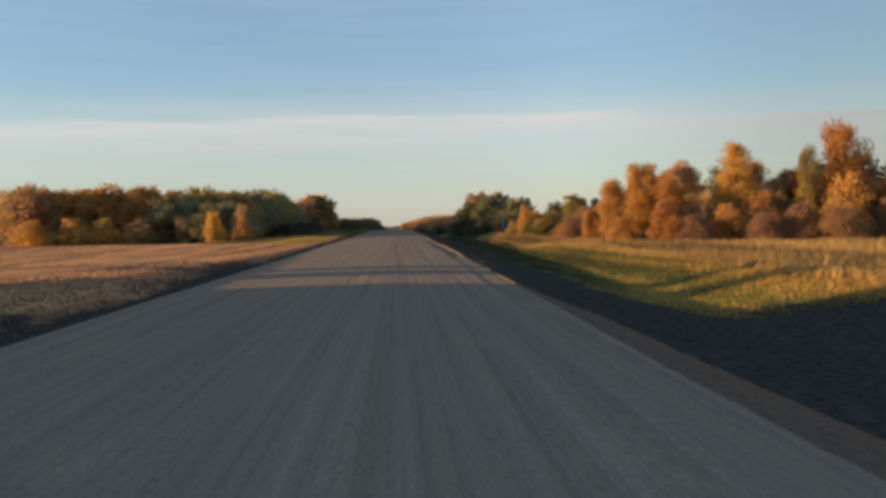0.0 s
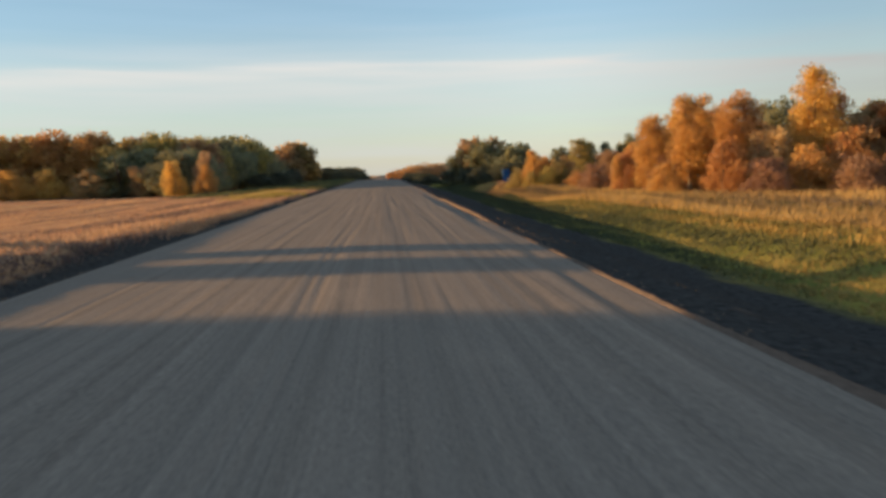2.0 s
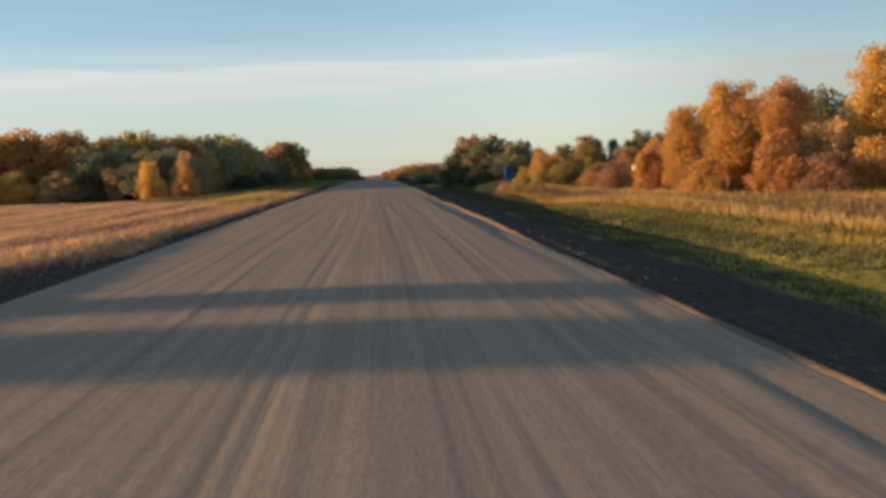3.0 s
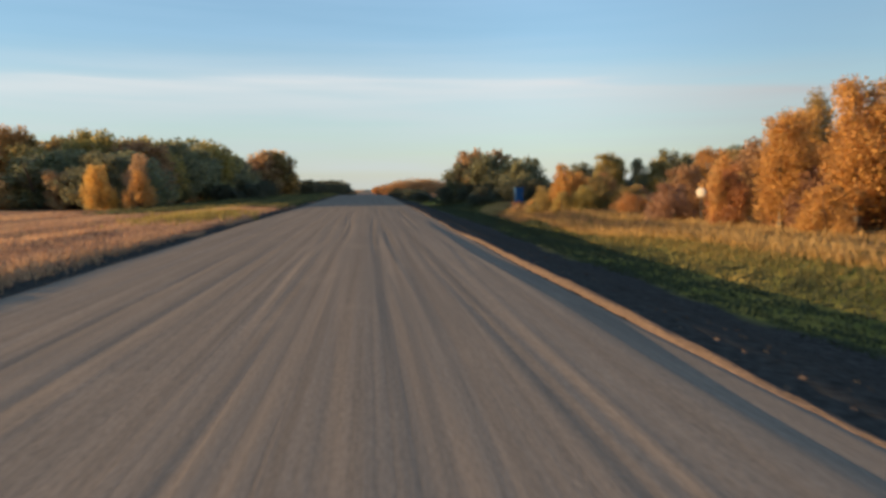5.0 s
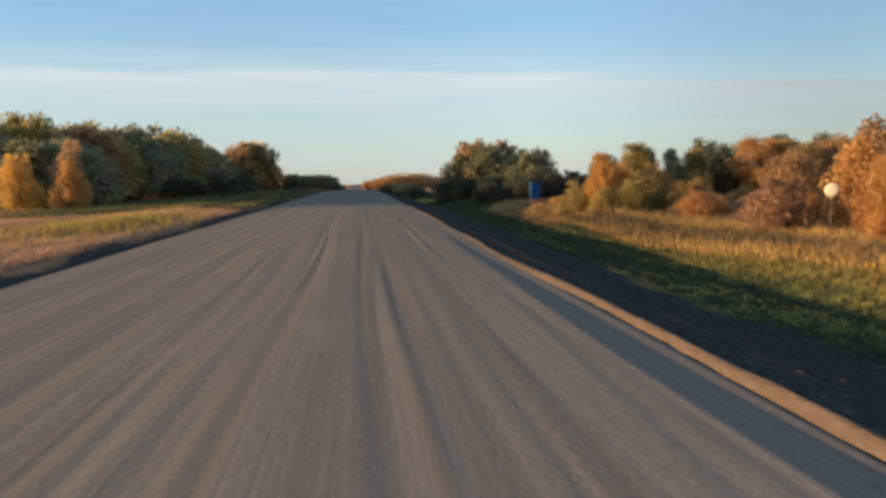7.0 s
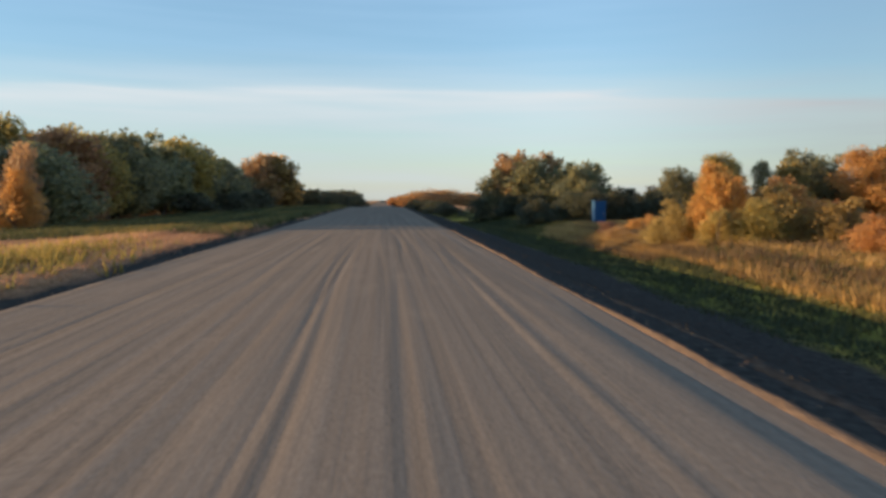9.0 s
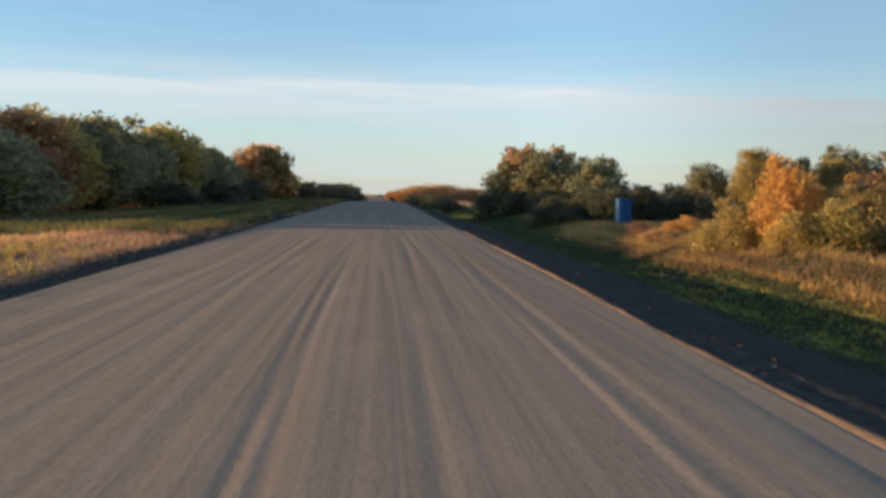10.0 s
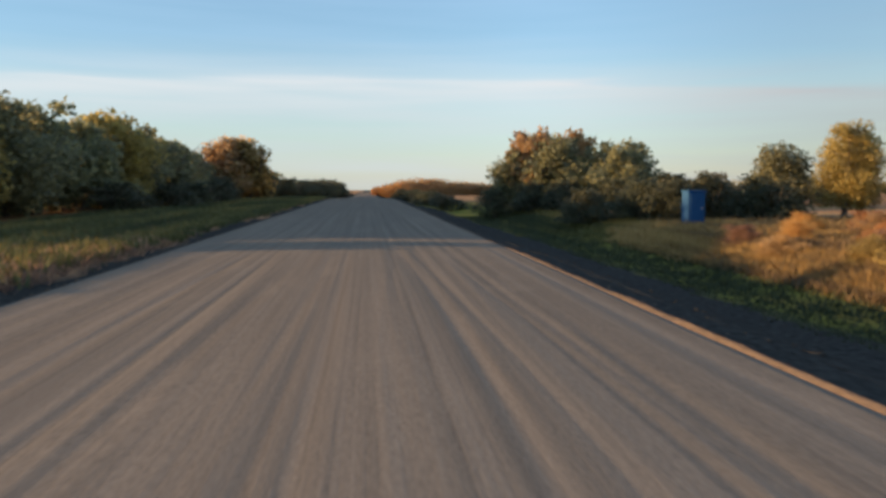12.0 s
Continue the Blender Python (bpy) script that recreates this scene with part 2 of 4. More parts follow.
GRAVEL, WINDROW, GROUND, BARK = gravel_material(), windrow_material(), ground_material(), bark_material()
LEAVES = {
    "gold": leaf_material("gold_leaves", (0.38, 0.192, 0.066), (0.56, 0.295, 0.080), (0.66, 0.385, 0.10), 0.50),
    "rust": leaf_material("rust_leaves", (0.35, 0.165, 0.068), (0.53, 0.262, 0.084), (0.62, 0.345, 0.105), 0.50),
    "olive": leaf_material("olive_leaves", (0.205, 0.158, 0.066), (0.35, 0.255, 0.080), (0.48, 0.33, 0.095), 0.45),
    "green": leaf_material("green_leaves", (0.140, 0.145, 0.092), (0.212, 0.210, 0.120), (0.330, 0.280, 0.120), 0.48),
    # darker copy of the green leaves, with shade put into the colour
    "dark": leaf_material("shade_toned_leaves", (0.050, 0.056, 0.040), (0.085, 0.090, 0.058), (0.150, 0.135, 0.070), 0.42),
    "brown": leaf_material("brown_leaves", (0.26, 0.150, 0.086), (0.42, 0.250, 0.115), (0.52, 0.32, 0.14), 0.45),
    "mauve": leaf_material("mauve_twigs", (0.23, 0.135, 0.092), (0.36, 0.208, 0.120), (0.48, 0.28, 0.145), 0.45),
}
DRY_BLADES = blade_material("dry_grass_blades", [(0.0, (0.15, 0.102, 0.088)), (0.42, (0.37, 0.220, 0.145)), (1.0, (0.50, 0.315, 0.180))], 0.42, 0.8)
GREEN_BLADES = blade_material("green_grass_blades", [(0.0, (0.058, 0.066, 0.036)), (0.45, (0.145, 0.132, 0.048)), (1.0, (0.42, 0.265, 0.082))], 0.36, 0.6, 0.80)
ORANGE_BLADES = blade_material("orange_grass_blades", [(0.0, (0.16, 0.110, 0.064)), (0.5, (0.335, 0.215, 0.085)), (1.0, (0.46, 0.305, 0.120))], 0.36, 0.9)
YELLOW_BLADES = blade_material("yellow_grass_blades", [(0.0, (0.16, 0.125, 0.045)), (0.5, (0.29, 0.225, 0.065)), (1.0, (0.42, 0.32, 0.10))], 0.4, 0.6)
# green blades again, the grove's shade mixed into their colours
SHADE_BLADES = blade_material("shade_toned_blades", [(0.0, (0.060, 0.068, 0.034)), (0.5, (0.110, 0.112, 0.045)), (1.0, (0.24, 0.185, 0.065))])
BLUE_PAINT = paint_material("blue_paint", (0.017, 0.062, 0.160), (0.028, 0.080, 0.180), 0.85)
CREAM_PAINT = paint_material("cream_paint", (0.56, 0.49, 0.40), (0.47, 0.41, 0.33))
GREY_PLASTIC = paint_material("grey_plastic", (0.22, 0.23, 0.24), (0.30, 0.31, 0.32))

# ---- building helpers ----


def mesh_of(name, verts, faces, material, smooth=False):
    me = bpy.data.meshes.new(name)
    me.from_pydata(verts.tolist() if isinstance(verts, np.ndarray) else verts, [],
                   faces.tolist() if isinstance(faces, np.ndarray) else faces)
    me.materials.append(material)
    if smooth:
        me.shade_smooth()
    me.update()
    return me


def grid_mesh(name, xs, ys, height, material):
    X, Y = np.meshgrid(xs, ys)
    verts = np.stack([X.ravel(), Y.ravel(), height(X, Y).ravel()], -1)
    a = np.arange(len(ys) - 1)[:, None] * len(xs) + np.arange(len(xs) - 1)[None]
    a = a.ravel()
    faces = np.stack([a, a + 1, a + 1 + len(xs), a + len(xs)], -1)
    return mesh_of(name, verts, faces, material, True)


def part(name, me, parent, m=None, label=""):
    ob = new(name, me)
    ob.parent = parent
    if m is not None:
        ob.matrix_local = m
    return tagged(ob, label)


def wave(v, *terms):
    """A smooth wandering value: sums of sines of (length, size, phase)."""
    return sum(size * np.sin(v * 2 * np.pi / length + phase) for length, size, phase in terms)


# ---- the lie of the land ----
ROAD_LEFT, ROAD_RIGHT = -5.55, 3.30


def road_line(Y):
    """Height of the road's middle: level, then over a low crest and gently down."""
    far = np.maximum(Y - 165.0, 0.0)
    dip = np.clip((Y - 155.0) / 75.0, 0.0, 1.0)
    return -0.0045 * far * far / (far + 40.0) - 1.2 * dip * dip * (3 - 2 * dip)


def left_edge(Y):
    return ROAD_LEFT + wave(Y, (23.0, 0.10, 0.4), (9.0, 0.05, 1.0))


def right_edge(Y):
    return ROAD_RIGHT + wave(Y, (37.0, 0.06, 1.2), (11.0, 0.03, 0.2))


def bank(Y):
    """Height of the left bank's lip: higher where it first shades the road."""
    return 0.24 - 0.20 / (1 + np.exp(-(Y - 36.0) / 4.0))


def land(X, Y):
    z = road_line(Y)
    l, r = left_edge(Y), right_edge(Y)
    deep = 0.72 + 0.28 / (1 + np.exp(-(Y - 38.0) / 4.0)) + 0.30 / (1 + np.exp(-(Y - 68.0) / 4.0)) + 0.38 * np.exp(-((Y - 65.0) / 8.0) ** 2)
    right = np.interp((X - r) / (0.55 + 0.45 * deep), [0, 0.7, 1.2, 3.6, 6.6, 9.8, 16, 40, 200], [-0.13, -0.13, -0.22, -0.74, -0.86, -0.15, 0, 0, -0.1]) * np.where(X - r < 1.0, 1.0, deep) - 0.30 * np.clip((X - r - 1.0) / 2.0, 0, 1)
    d = l - X
    left = np.where(d < 1.2, np.interp(d, [0, 0.25, 0.42, 0.85, 1.2], [-0.11, -0.13, -0.17, -0.02, 0.0]) + np.clip((d - 0.42) / 0.78, 0, 1) * bank(Y),
                    np.interp(d, [1.2, 3.0, 9.0, 15.0, 60.0, 300.0], [0.0, 0.02, -0.16, -0.36, -0.40, -0.5]) + bank(Y) * np.interp(d, [1.2, 3.0, 9.0], [1.0, 0.9, 0.0]))
    middle = np.full_like(X, -0.22)
    out = np.where(X > r, right, np.where(X < l, left, middle))
    rough = 0.035 * np.sin(X * 1.7 + 0.6 * Y) * np.sin(Y * 1.1 - 0.4 * X) + 0.05 * np.sin(X * 0.31 + 1.0) * np.sin(Y * 0.23)
    off = np.clip((np.abs(X + 1.12) - 5.6) / 1.5, 0, 1)
    return z + out + rough * off


def ruts(X, Y):
    """Wheel ruts and grader ridges along the road."""
    z = np.zeros_like(X)
    for x0, wide, high, phase in ((-3.30, 0.13, -0.016, 2.6), (-2.50, 0.13, -0.020, 0.7), (-2.24, 0.10, 0.008, 0.9), (-1.00, 0.07, -0.018, 1.4), (-0.78, 0.09, -0.020, 1.6), (-0.58, 0.08, 0.008, 1.3),
                                  (0.28, 0.12, -0.016, 4.1), (0.46, 0.08, -0.010, 4.6), (0.64, 0.08, 0.008, 4.3), (1.42, 0.08, -0.012, 5.0), (1.65, 0.11, -0.014, 5.2), (2.72, 0.16, -0.020, 3.6), (-4.1, 0.16, -0.012, 2.0)):
        x = x0 + wave(Y, (47.0, 0.10, phase), (19.0, 0.05, 2 * phase))
        fade = 0.55 + 0.45 * np.sin(Y / 6.0 + 3 * phase)
        z += 0.42 * high * fade * np.exp(-((X - x) / (0.72 * wide)) ** 2)
    rng = np.random.default_rng(8)
    for k in range(110):
        x = rng.uniform(-5.0, 3.0) + wave(Y, (rng.uniform(25, 60), rng.uniform(0.03, 0.30), rng.uniform(0, 6)))
        fade = np.clip(np.sin(Y / rng.uniform(3, 9) + rng.uniform(0, 6)) + 0.2, 0, 1)
        z += rng.normal(-0.0006, 0.0022) * fade * np.exp(-((X - x) / rng.uniform(0.05, 0.13)) ** 2)
    return z


def road_height(X, Y):
    crown = 0.015 - 0.016 * np.sqrt((X + 0.1) ** 2 + 0.16)
    fall = np.clip((-X - 5.27) / 0.55, 0, 1) ** 2
    # the trough that the grader's blade left inside the ridge of loose gravel
    lip = right_edge(Y) - 0.72 + wave(Y, (31.0, 0.10, 2.1), (12.0, 0.04, 0.3))
    trough = np.clip((X - lip) / 0.30, 0, 1) * (0.80 + 0.20 * np.sin(Y / 5.5 + 1.0)) * (0.25 + 0.75 / (1 + np.exp((Y - 58.0) / 1.5)) - 0.50 / (1 + np.exp((Y - 34.0) / 1.5)))
    return road_line(Y) + crown + ruts(X, Y) * (Y < 190) - 0.10 * fall - 0.085 * trough * trough * (3 - 2 * trough) - 0.05 * np.clip((X - 3.25) / 0.3, 0, 1)


def build_ground():
    xs = np.concatenate([-np.geomspace(2500, 42, 26), np.arange(-40, -9, 1.0), np.arange(-9, -5, 0.25), np.arange(-5, 3.0, 1.0),
                         np.arange(3.0, 15, 0.25), np.arange(15, 40, 1.0), np.geomspace(42, 2500, 26)])
    ys = np.concatenate([-np.geomspace(600, 25, 12), np.arange(-24, 110, 0.75), np.arange(110, 200, 3.0), np.geomspace(204, 4000, 40)])
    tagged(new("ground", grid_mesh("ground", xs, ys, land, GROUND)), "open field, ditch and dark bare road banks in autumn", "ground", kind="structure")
    xs = np.linspace(ROAD_LEFT - 0.25, ROAD_RIGHT + 0.10, 292)
    ys = np.concatenate([np.arange(-40, 100, 0.5), np.arange(100, 200, 2.0), np.arange(200, 701, 20.0)])
    tagged(new("road", grid_mesh("road", xs, ys, road_height, GRAVEL)), "packed gravel road with wheel ruts and grader ridges", "road", kind="structure")


def build_windrow(name, edge, shift, half, base, high, label, seed, spill=0.0):
    """A ridge of loose gravel that the grader left along an edge of the road."""
    ys = np.arange(-20, 190, 0.3)
    across = np.linspace(-1, 1, 9)
    A, Y = np.meshgrid(across, ys)
    top = high(Y)
    loose = spill / (1 + np.exp((Y - 13.0) / 1.5))
    X = edge(Y) + shift + 0.4 * loose + A * (half + loose + wave(Y, (13.0, 0.02, 2.0))) + wave(Y, (9.0, 0.015, 0.0))
    rng = np.random.default_rng(seed)
    Z = road_line(Y) + base + (top + 0.045) * (1 - A ** 2) + rng.normal(0, 0.006, A.shape)
    a = (np.arange(len(ys) - 1)[:, None] * 9 + np.arange(8)[None]).ravel()
    me = mesh_of(name, np.stack([X.ravel(), Y.ravel(), Z.ravel()], -1), np.stack([a, a + 1, a + 10, a + 9], -1), WINDROW, True)
    tagged(new(name, me), label, "gravel ridge", kind="structure")


build_ground()
build_windrow("gravel_windrow", right_edge, 0.09, 0.108, -0.12, lambda Y: 0.024 - 0.040 * np.exp(-((Y - 29.8) / 4.4) ** 2) - 0.014 * np.exp(-((Y - 54.0) / 3.0) ** 2) + 0.034 * np.exp(-((Y - 20.0) / 3.0) ** 2) + 0.022 * np.exp(-((Y - 41.0) / 9.0) ** 2) + 0.030 * np.exp(-((Y - 69.0) / 8.0) ** 2) + wave(Y, (27.0, 0.004, 0.5), (8.0, 0.006, 1.0), (2.3, 0.005, 0.0)),
              "low ridge of loose tan gravel along the road edge", 5, 0.26)
build_windrow("edge_windrow", left_edge, -0.05, 0.08, -0.17, lambda Y: 0.006 + wave(Y, (23.0, 0.012, 0.9), (7.0, 0.006, 0.4)),
              "faint ridge of loose gravel along the field side", 6)

# ---- trees and shrubs ----


def tube(verts, faces, points, radii, sides=6):
    start = len(verts)
    for (x, y, z), r in zip(points, radii):
        for k in range(sides):
            a = 2 * math.pi * k / sides
            verts.append((x + r * math.cos(a), y + r * math.sin(a), z))
    for i in range(len(points) - 1):
        for k in range(sides):
            a, b = start + i * sides + k, start + i * sides + (k + 1) % sides
            faces.append((a, b, b + sides, a + sides))


def leaf_blades(rng, centers, sizes):
    """Pointed leaves, one at each centre, turned at random."""
    n = len(centers)
    u = rng.normal(size=(n, 3))
    u /= np.linalg.norm(u, axis=1)[:, None]
    v = np.cross(u, rng.normal(size=(n, 3)))
    v /= np.linalg.norm(v, axis=1)[:, None]
    s = sizes[:, None]
    tri = np.stack([centers - u * s * 0.5 - v * s * 0.42, centers - u * s * 0.5 + v * s * 0.42, centers + u * s * 0.6], 1)
    return tri.reshape(-1, 3), np.arange(3 * n).reshape(-1, 3)


def lobes_for(rng, shape):
    """Centres and radii of the leafy clumps of a crown one metre high and of unit half width, wound up an axis that wanders a little."""
    count, low, top = {"tall": (24, 0.18, 0.90), "round": (30, 0.14, 0.82), "shrub": (22, 0.10, 0.82)}[shape]
    sway, phase, turn = rng.uniform(0.05, 0.22), rng.uniform(0, 6.28), rng.uniform(0, 6.28)
    out = []
    for k in range(count):
        f = (k + rng.uniform(0.0, 1.0)) / count
        if shape == "tall":
            reach = 0.62 * math.sin(math.pi * (0.16 + 0.74 * f)) ** 0.8
        elif shape == "round":
            reach = 0.80 * math.sqrt(max(0.0, 1 - (1.05 * f - 0.22) ** 2)) * (1.0 if f < 0.75 else 0.85)
        else:
            reach = 0.80 * math.sqrt(max(0.05, 1 - f ** 2))
        reach *= rng.uniform(0.45, 1.12)
        a = turn + 2.4 * k + rng.uniform(-0.5, 0.5)
        size = rng.uniform(0.24, 0.44) * (1.12 - 0.35 * f)
        out.append((reach * math.cos(a) + sway * math.sin(3.2 * f + phase), reach * math.sin(a) + sway * math.cos(2.7 * f + phase), low + (top - low) * f, size))
    # a few leaders stand clear of the rest
    for k in range({"tall": 3, "round": 4, "shrub": 4}[shape]):
        a, r = rng.uniform(0, 6.28), rng.uniform(0.1, 0.55)
        out.append((r * math.cos(a), r * math.sin(a), rng.uniform(0.78, 0.92), rng.uniform(0.14, 0.24)))
    return out


def crown_mesh(seed, shape, color, high, wide, leaves, size, gaps):
    rng = np.random.default_rng(seed)
    lobes = lobes_for(rng, shape)
    weight = np.array([s ** 2.0 for *_, s in lobes])
    pick = rng.choice(len(lobes), leaves, p=weight / weight.sum())
    way = rng.normal(size=(leaves, 3))
    far = np.linalg.norm(way, axis=1)
    way *= (np.minimum(far, 2.2) / far)[:, None] * (0.50 + 0.06 * gaps)
    base = np.array([l[:3] for l in lobes])[pick] * (wide, wide, high)
    rad = np.array([l[3] for l in lobes])[pick]
    centers = base + way * rad[:, None] * (wide, wide, min(high * 0.36, wide * 0.95))
    centers[:, 2] = np.maximum(centers[:, 2], 0.05 + 0.12 * rng.random(leaves))
    verts, faces = leaf_blades(rng, centers, size * rng.uniform(0.6, 1.35, leaves))
    return mesh_of("crown", verts, faces, LEAVES[color])


def trunk_mesh(seed, shape, high, wide):
    rng = np.random.default_rng(seed + 900)
    verts, faces = [], []
    stems = 1 if shape == "tall" else 2 if shape == "round" else 5
    for s in range(stems):
        lean = rng.normal(0, 0.05 if stems == 1 else 0.22, 2) * wide
        top = high * (0.86 if stems == 1 else rng.uniform(0.6, 0.8))
        r0 = high * (0.020 if stems < 3 else 0.011)
        pts, rad = [], []
        for k in range(7):
            f = k / 6
            pts.append((lean[0] * f * 2 + 0.06 * math.sin(5 * f + s), lean[1] * f * 2 + 0.06 * math.cos(4 * f + s), -0.25 + (top + 0.25) * f))
            rad.append(r0 * (1.15 - f) + 0.008)
        tube(verts, faces, pts, rad, 7)
        for b in range(9 if stems < 3 else 4):
            f = rng.uniform(0.28, 0.92)
            x, y, z = (np.interp(f, np.linspace(0, 1, 7), [p[i] for p in pts]) for i in range(3))
            a, reach = rng.uniform(0, 6.28), wide * rng.uniform(0.4, 0.85) * (1.1 - 0.6 * f)
            limb = [(x + reach * g * math.cos(a), y + reach * g * math.sin(a), z + reach * g * (0.5 + 0.5 * g)) for g in (0, 0.35, 0.7, 1.0)]
            tube(verts, faces, limb, [r0 * 0.40 * (1.1 - f * 0.5), r0 * 0.28, r0 * 0.16, 0.006], 5)
    return mesh_of("trunk", verts, faces, BARK, True)


KINDS = {
    # name, shape, category, label
    ("gold", "tall"): ("poplar_tree", "tree", "golden autumn poplar with thinning orange leaves beside the field"),
    ("rust", "tall"): ("aspen_tree", "tree", "rust-orange autumn aspen with dense leaves at the field edge"),
    ("olive", "tall"): ("birch_tree", "tree", "yellow-green autumn birch with a thin airy crown"),
    ("brown", "round"): ("oak_tree", "tree", "round tree with brown-orange autumn leaves near the road"),
    ("green", "round"): ("elm_tree", "tree", "dark green broadleaf tree in a dense roadside grove"),
    ("green", "tall"): ("alder_tree", "tree", "tall dark green tree standing in a roadside grove"),
    ("gold", "round"): ("maple_tree", "tree", "round yellow-orange autumn tree at the edge of the grove"),
    ("olive", "round"): ("willow_tree", "tree", "olive-green round tree turning yellow in autumn"),
    ("gold", "shrub"): ("yellow_shrub", "shrub", "bushy golden-yellow autumn shrub growing from dry grass"),
    ("olive", "shrub"): ("willow_shrub", "shrub", "yellow-green willow shrub with thinning autumn leaves"),
    ("rust", "shrub"): ("orange_shrub", "shrub", "bushy rust-orange autumn shrub growing from dry grass"),
    ("mauve", "shrub"): ("bare_shrub", "shrub", "half-bare reddish brown shrub with dense twigs"),
    ("dark", "shrub"): ("shade_toned_shrub", "shrub", "low green shrub beside the road, leaf colour darkened for shade"),
    ("brown", "shrub"): ("brown_shrub", "shrub", "low brown-orange autumn shrub in dry grass"),
}
STOCK = {}
SIZES = {"tall": (6.5, 1.7, 14000, 0.105), "round": (7.5, 3.0, 9000, 0.25), "shrub": (3.0, 1.7, 6500, 0.112)}


def stock(color, shape, variant, coarse):
    key = (color, shape, variant, coarse)
    if key not in STOCK:
        high, wide, leaves, size = SIZES[shape]
        if coarse:
            leaves, size = int(leaves * 0.40), size * 1.55
        seed = variant * 17 + sum(map(ord, color + shape))
        gaps = {"olive": 1.5, "mauve": 1.6, "green": 0.8, "gold": 1.4, "rust": 1.3}.get(color, 1.1)
        STOCK[key] = crown_mesh(seed, shape, color, high, wide, leaves, size, gaps), trunk_mesh(seed, shape, high, wide)
    return STOCK[key]


counter = [0]


def plant(color, shape, x, y, high, half_width, group=""):
    """One tree or shrub: an Empty on the ground with its trunk and crown."""
    counter[0] += 1
    rng = random.Random(counter[0] * 7 + 3)
    crown, trunk = stock(color, shape, counter[0] % 4, y > 112 or y < 38 or x < -60)
    name, category, label = KINDS[color, shape]
    root = new(name)
    z = float(land(np.array([x], float), np.array([y], float))[0])
    root.matrix_world = pose(x, y, z, rz=rng.uniform(0, 360))
    h0, w0 = SIZES[shape][:2]
    high, half_width = high * 1.06, half_width * {"tall": 1.40, "round": 1.10, "shrub": 1.12}[shape]
    m = Matrix.Diagonal((half_width / w0, half_width / w0 * rng.uniform(0.85, 1.15), high / h0, 1))
    part("trunk", trunk, root, m)
    part("crown", crown, root, m)
    return tagged(root, label, category, group or category + "s along the road")


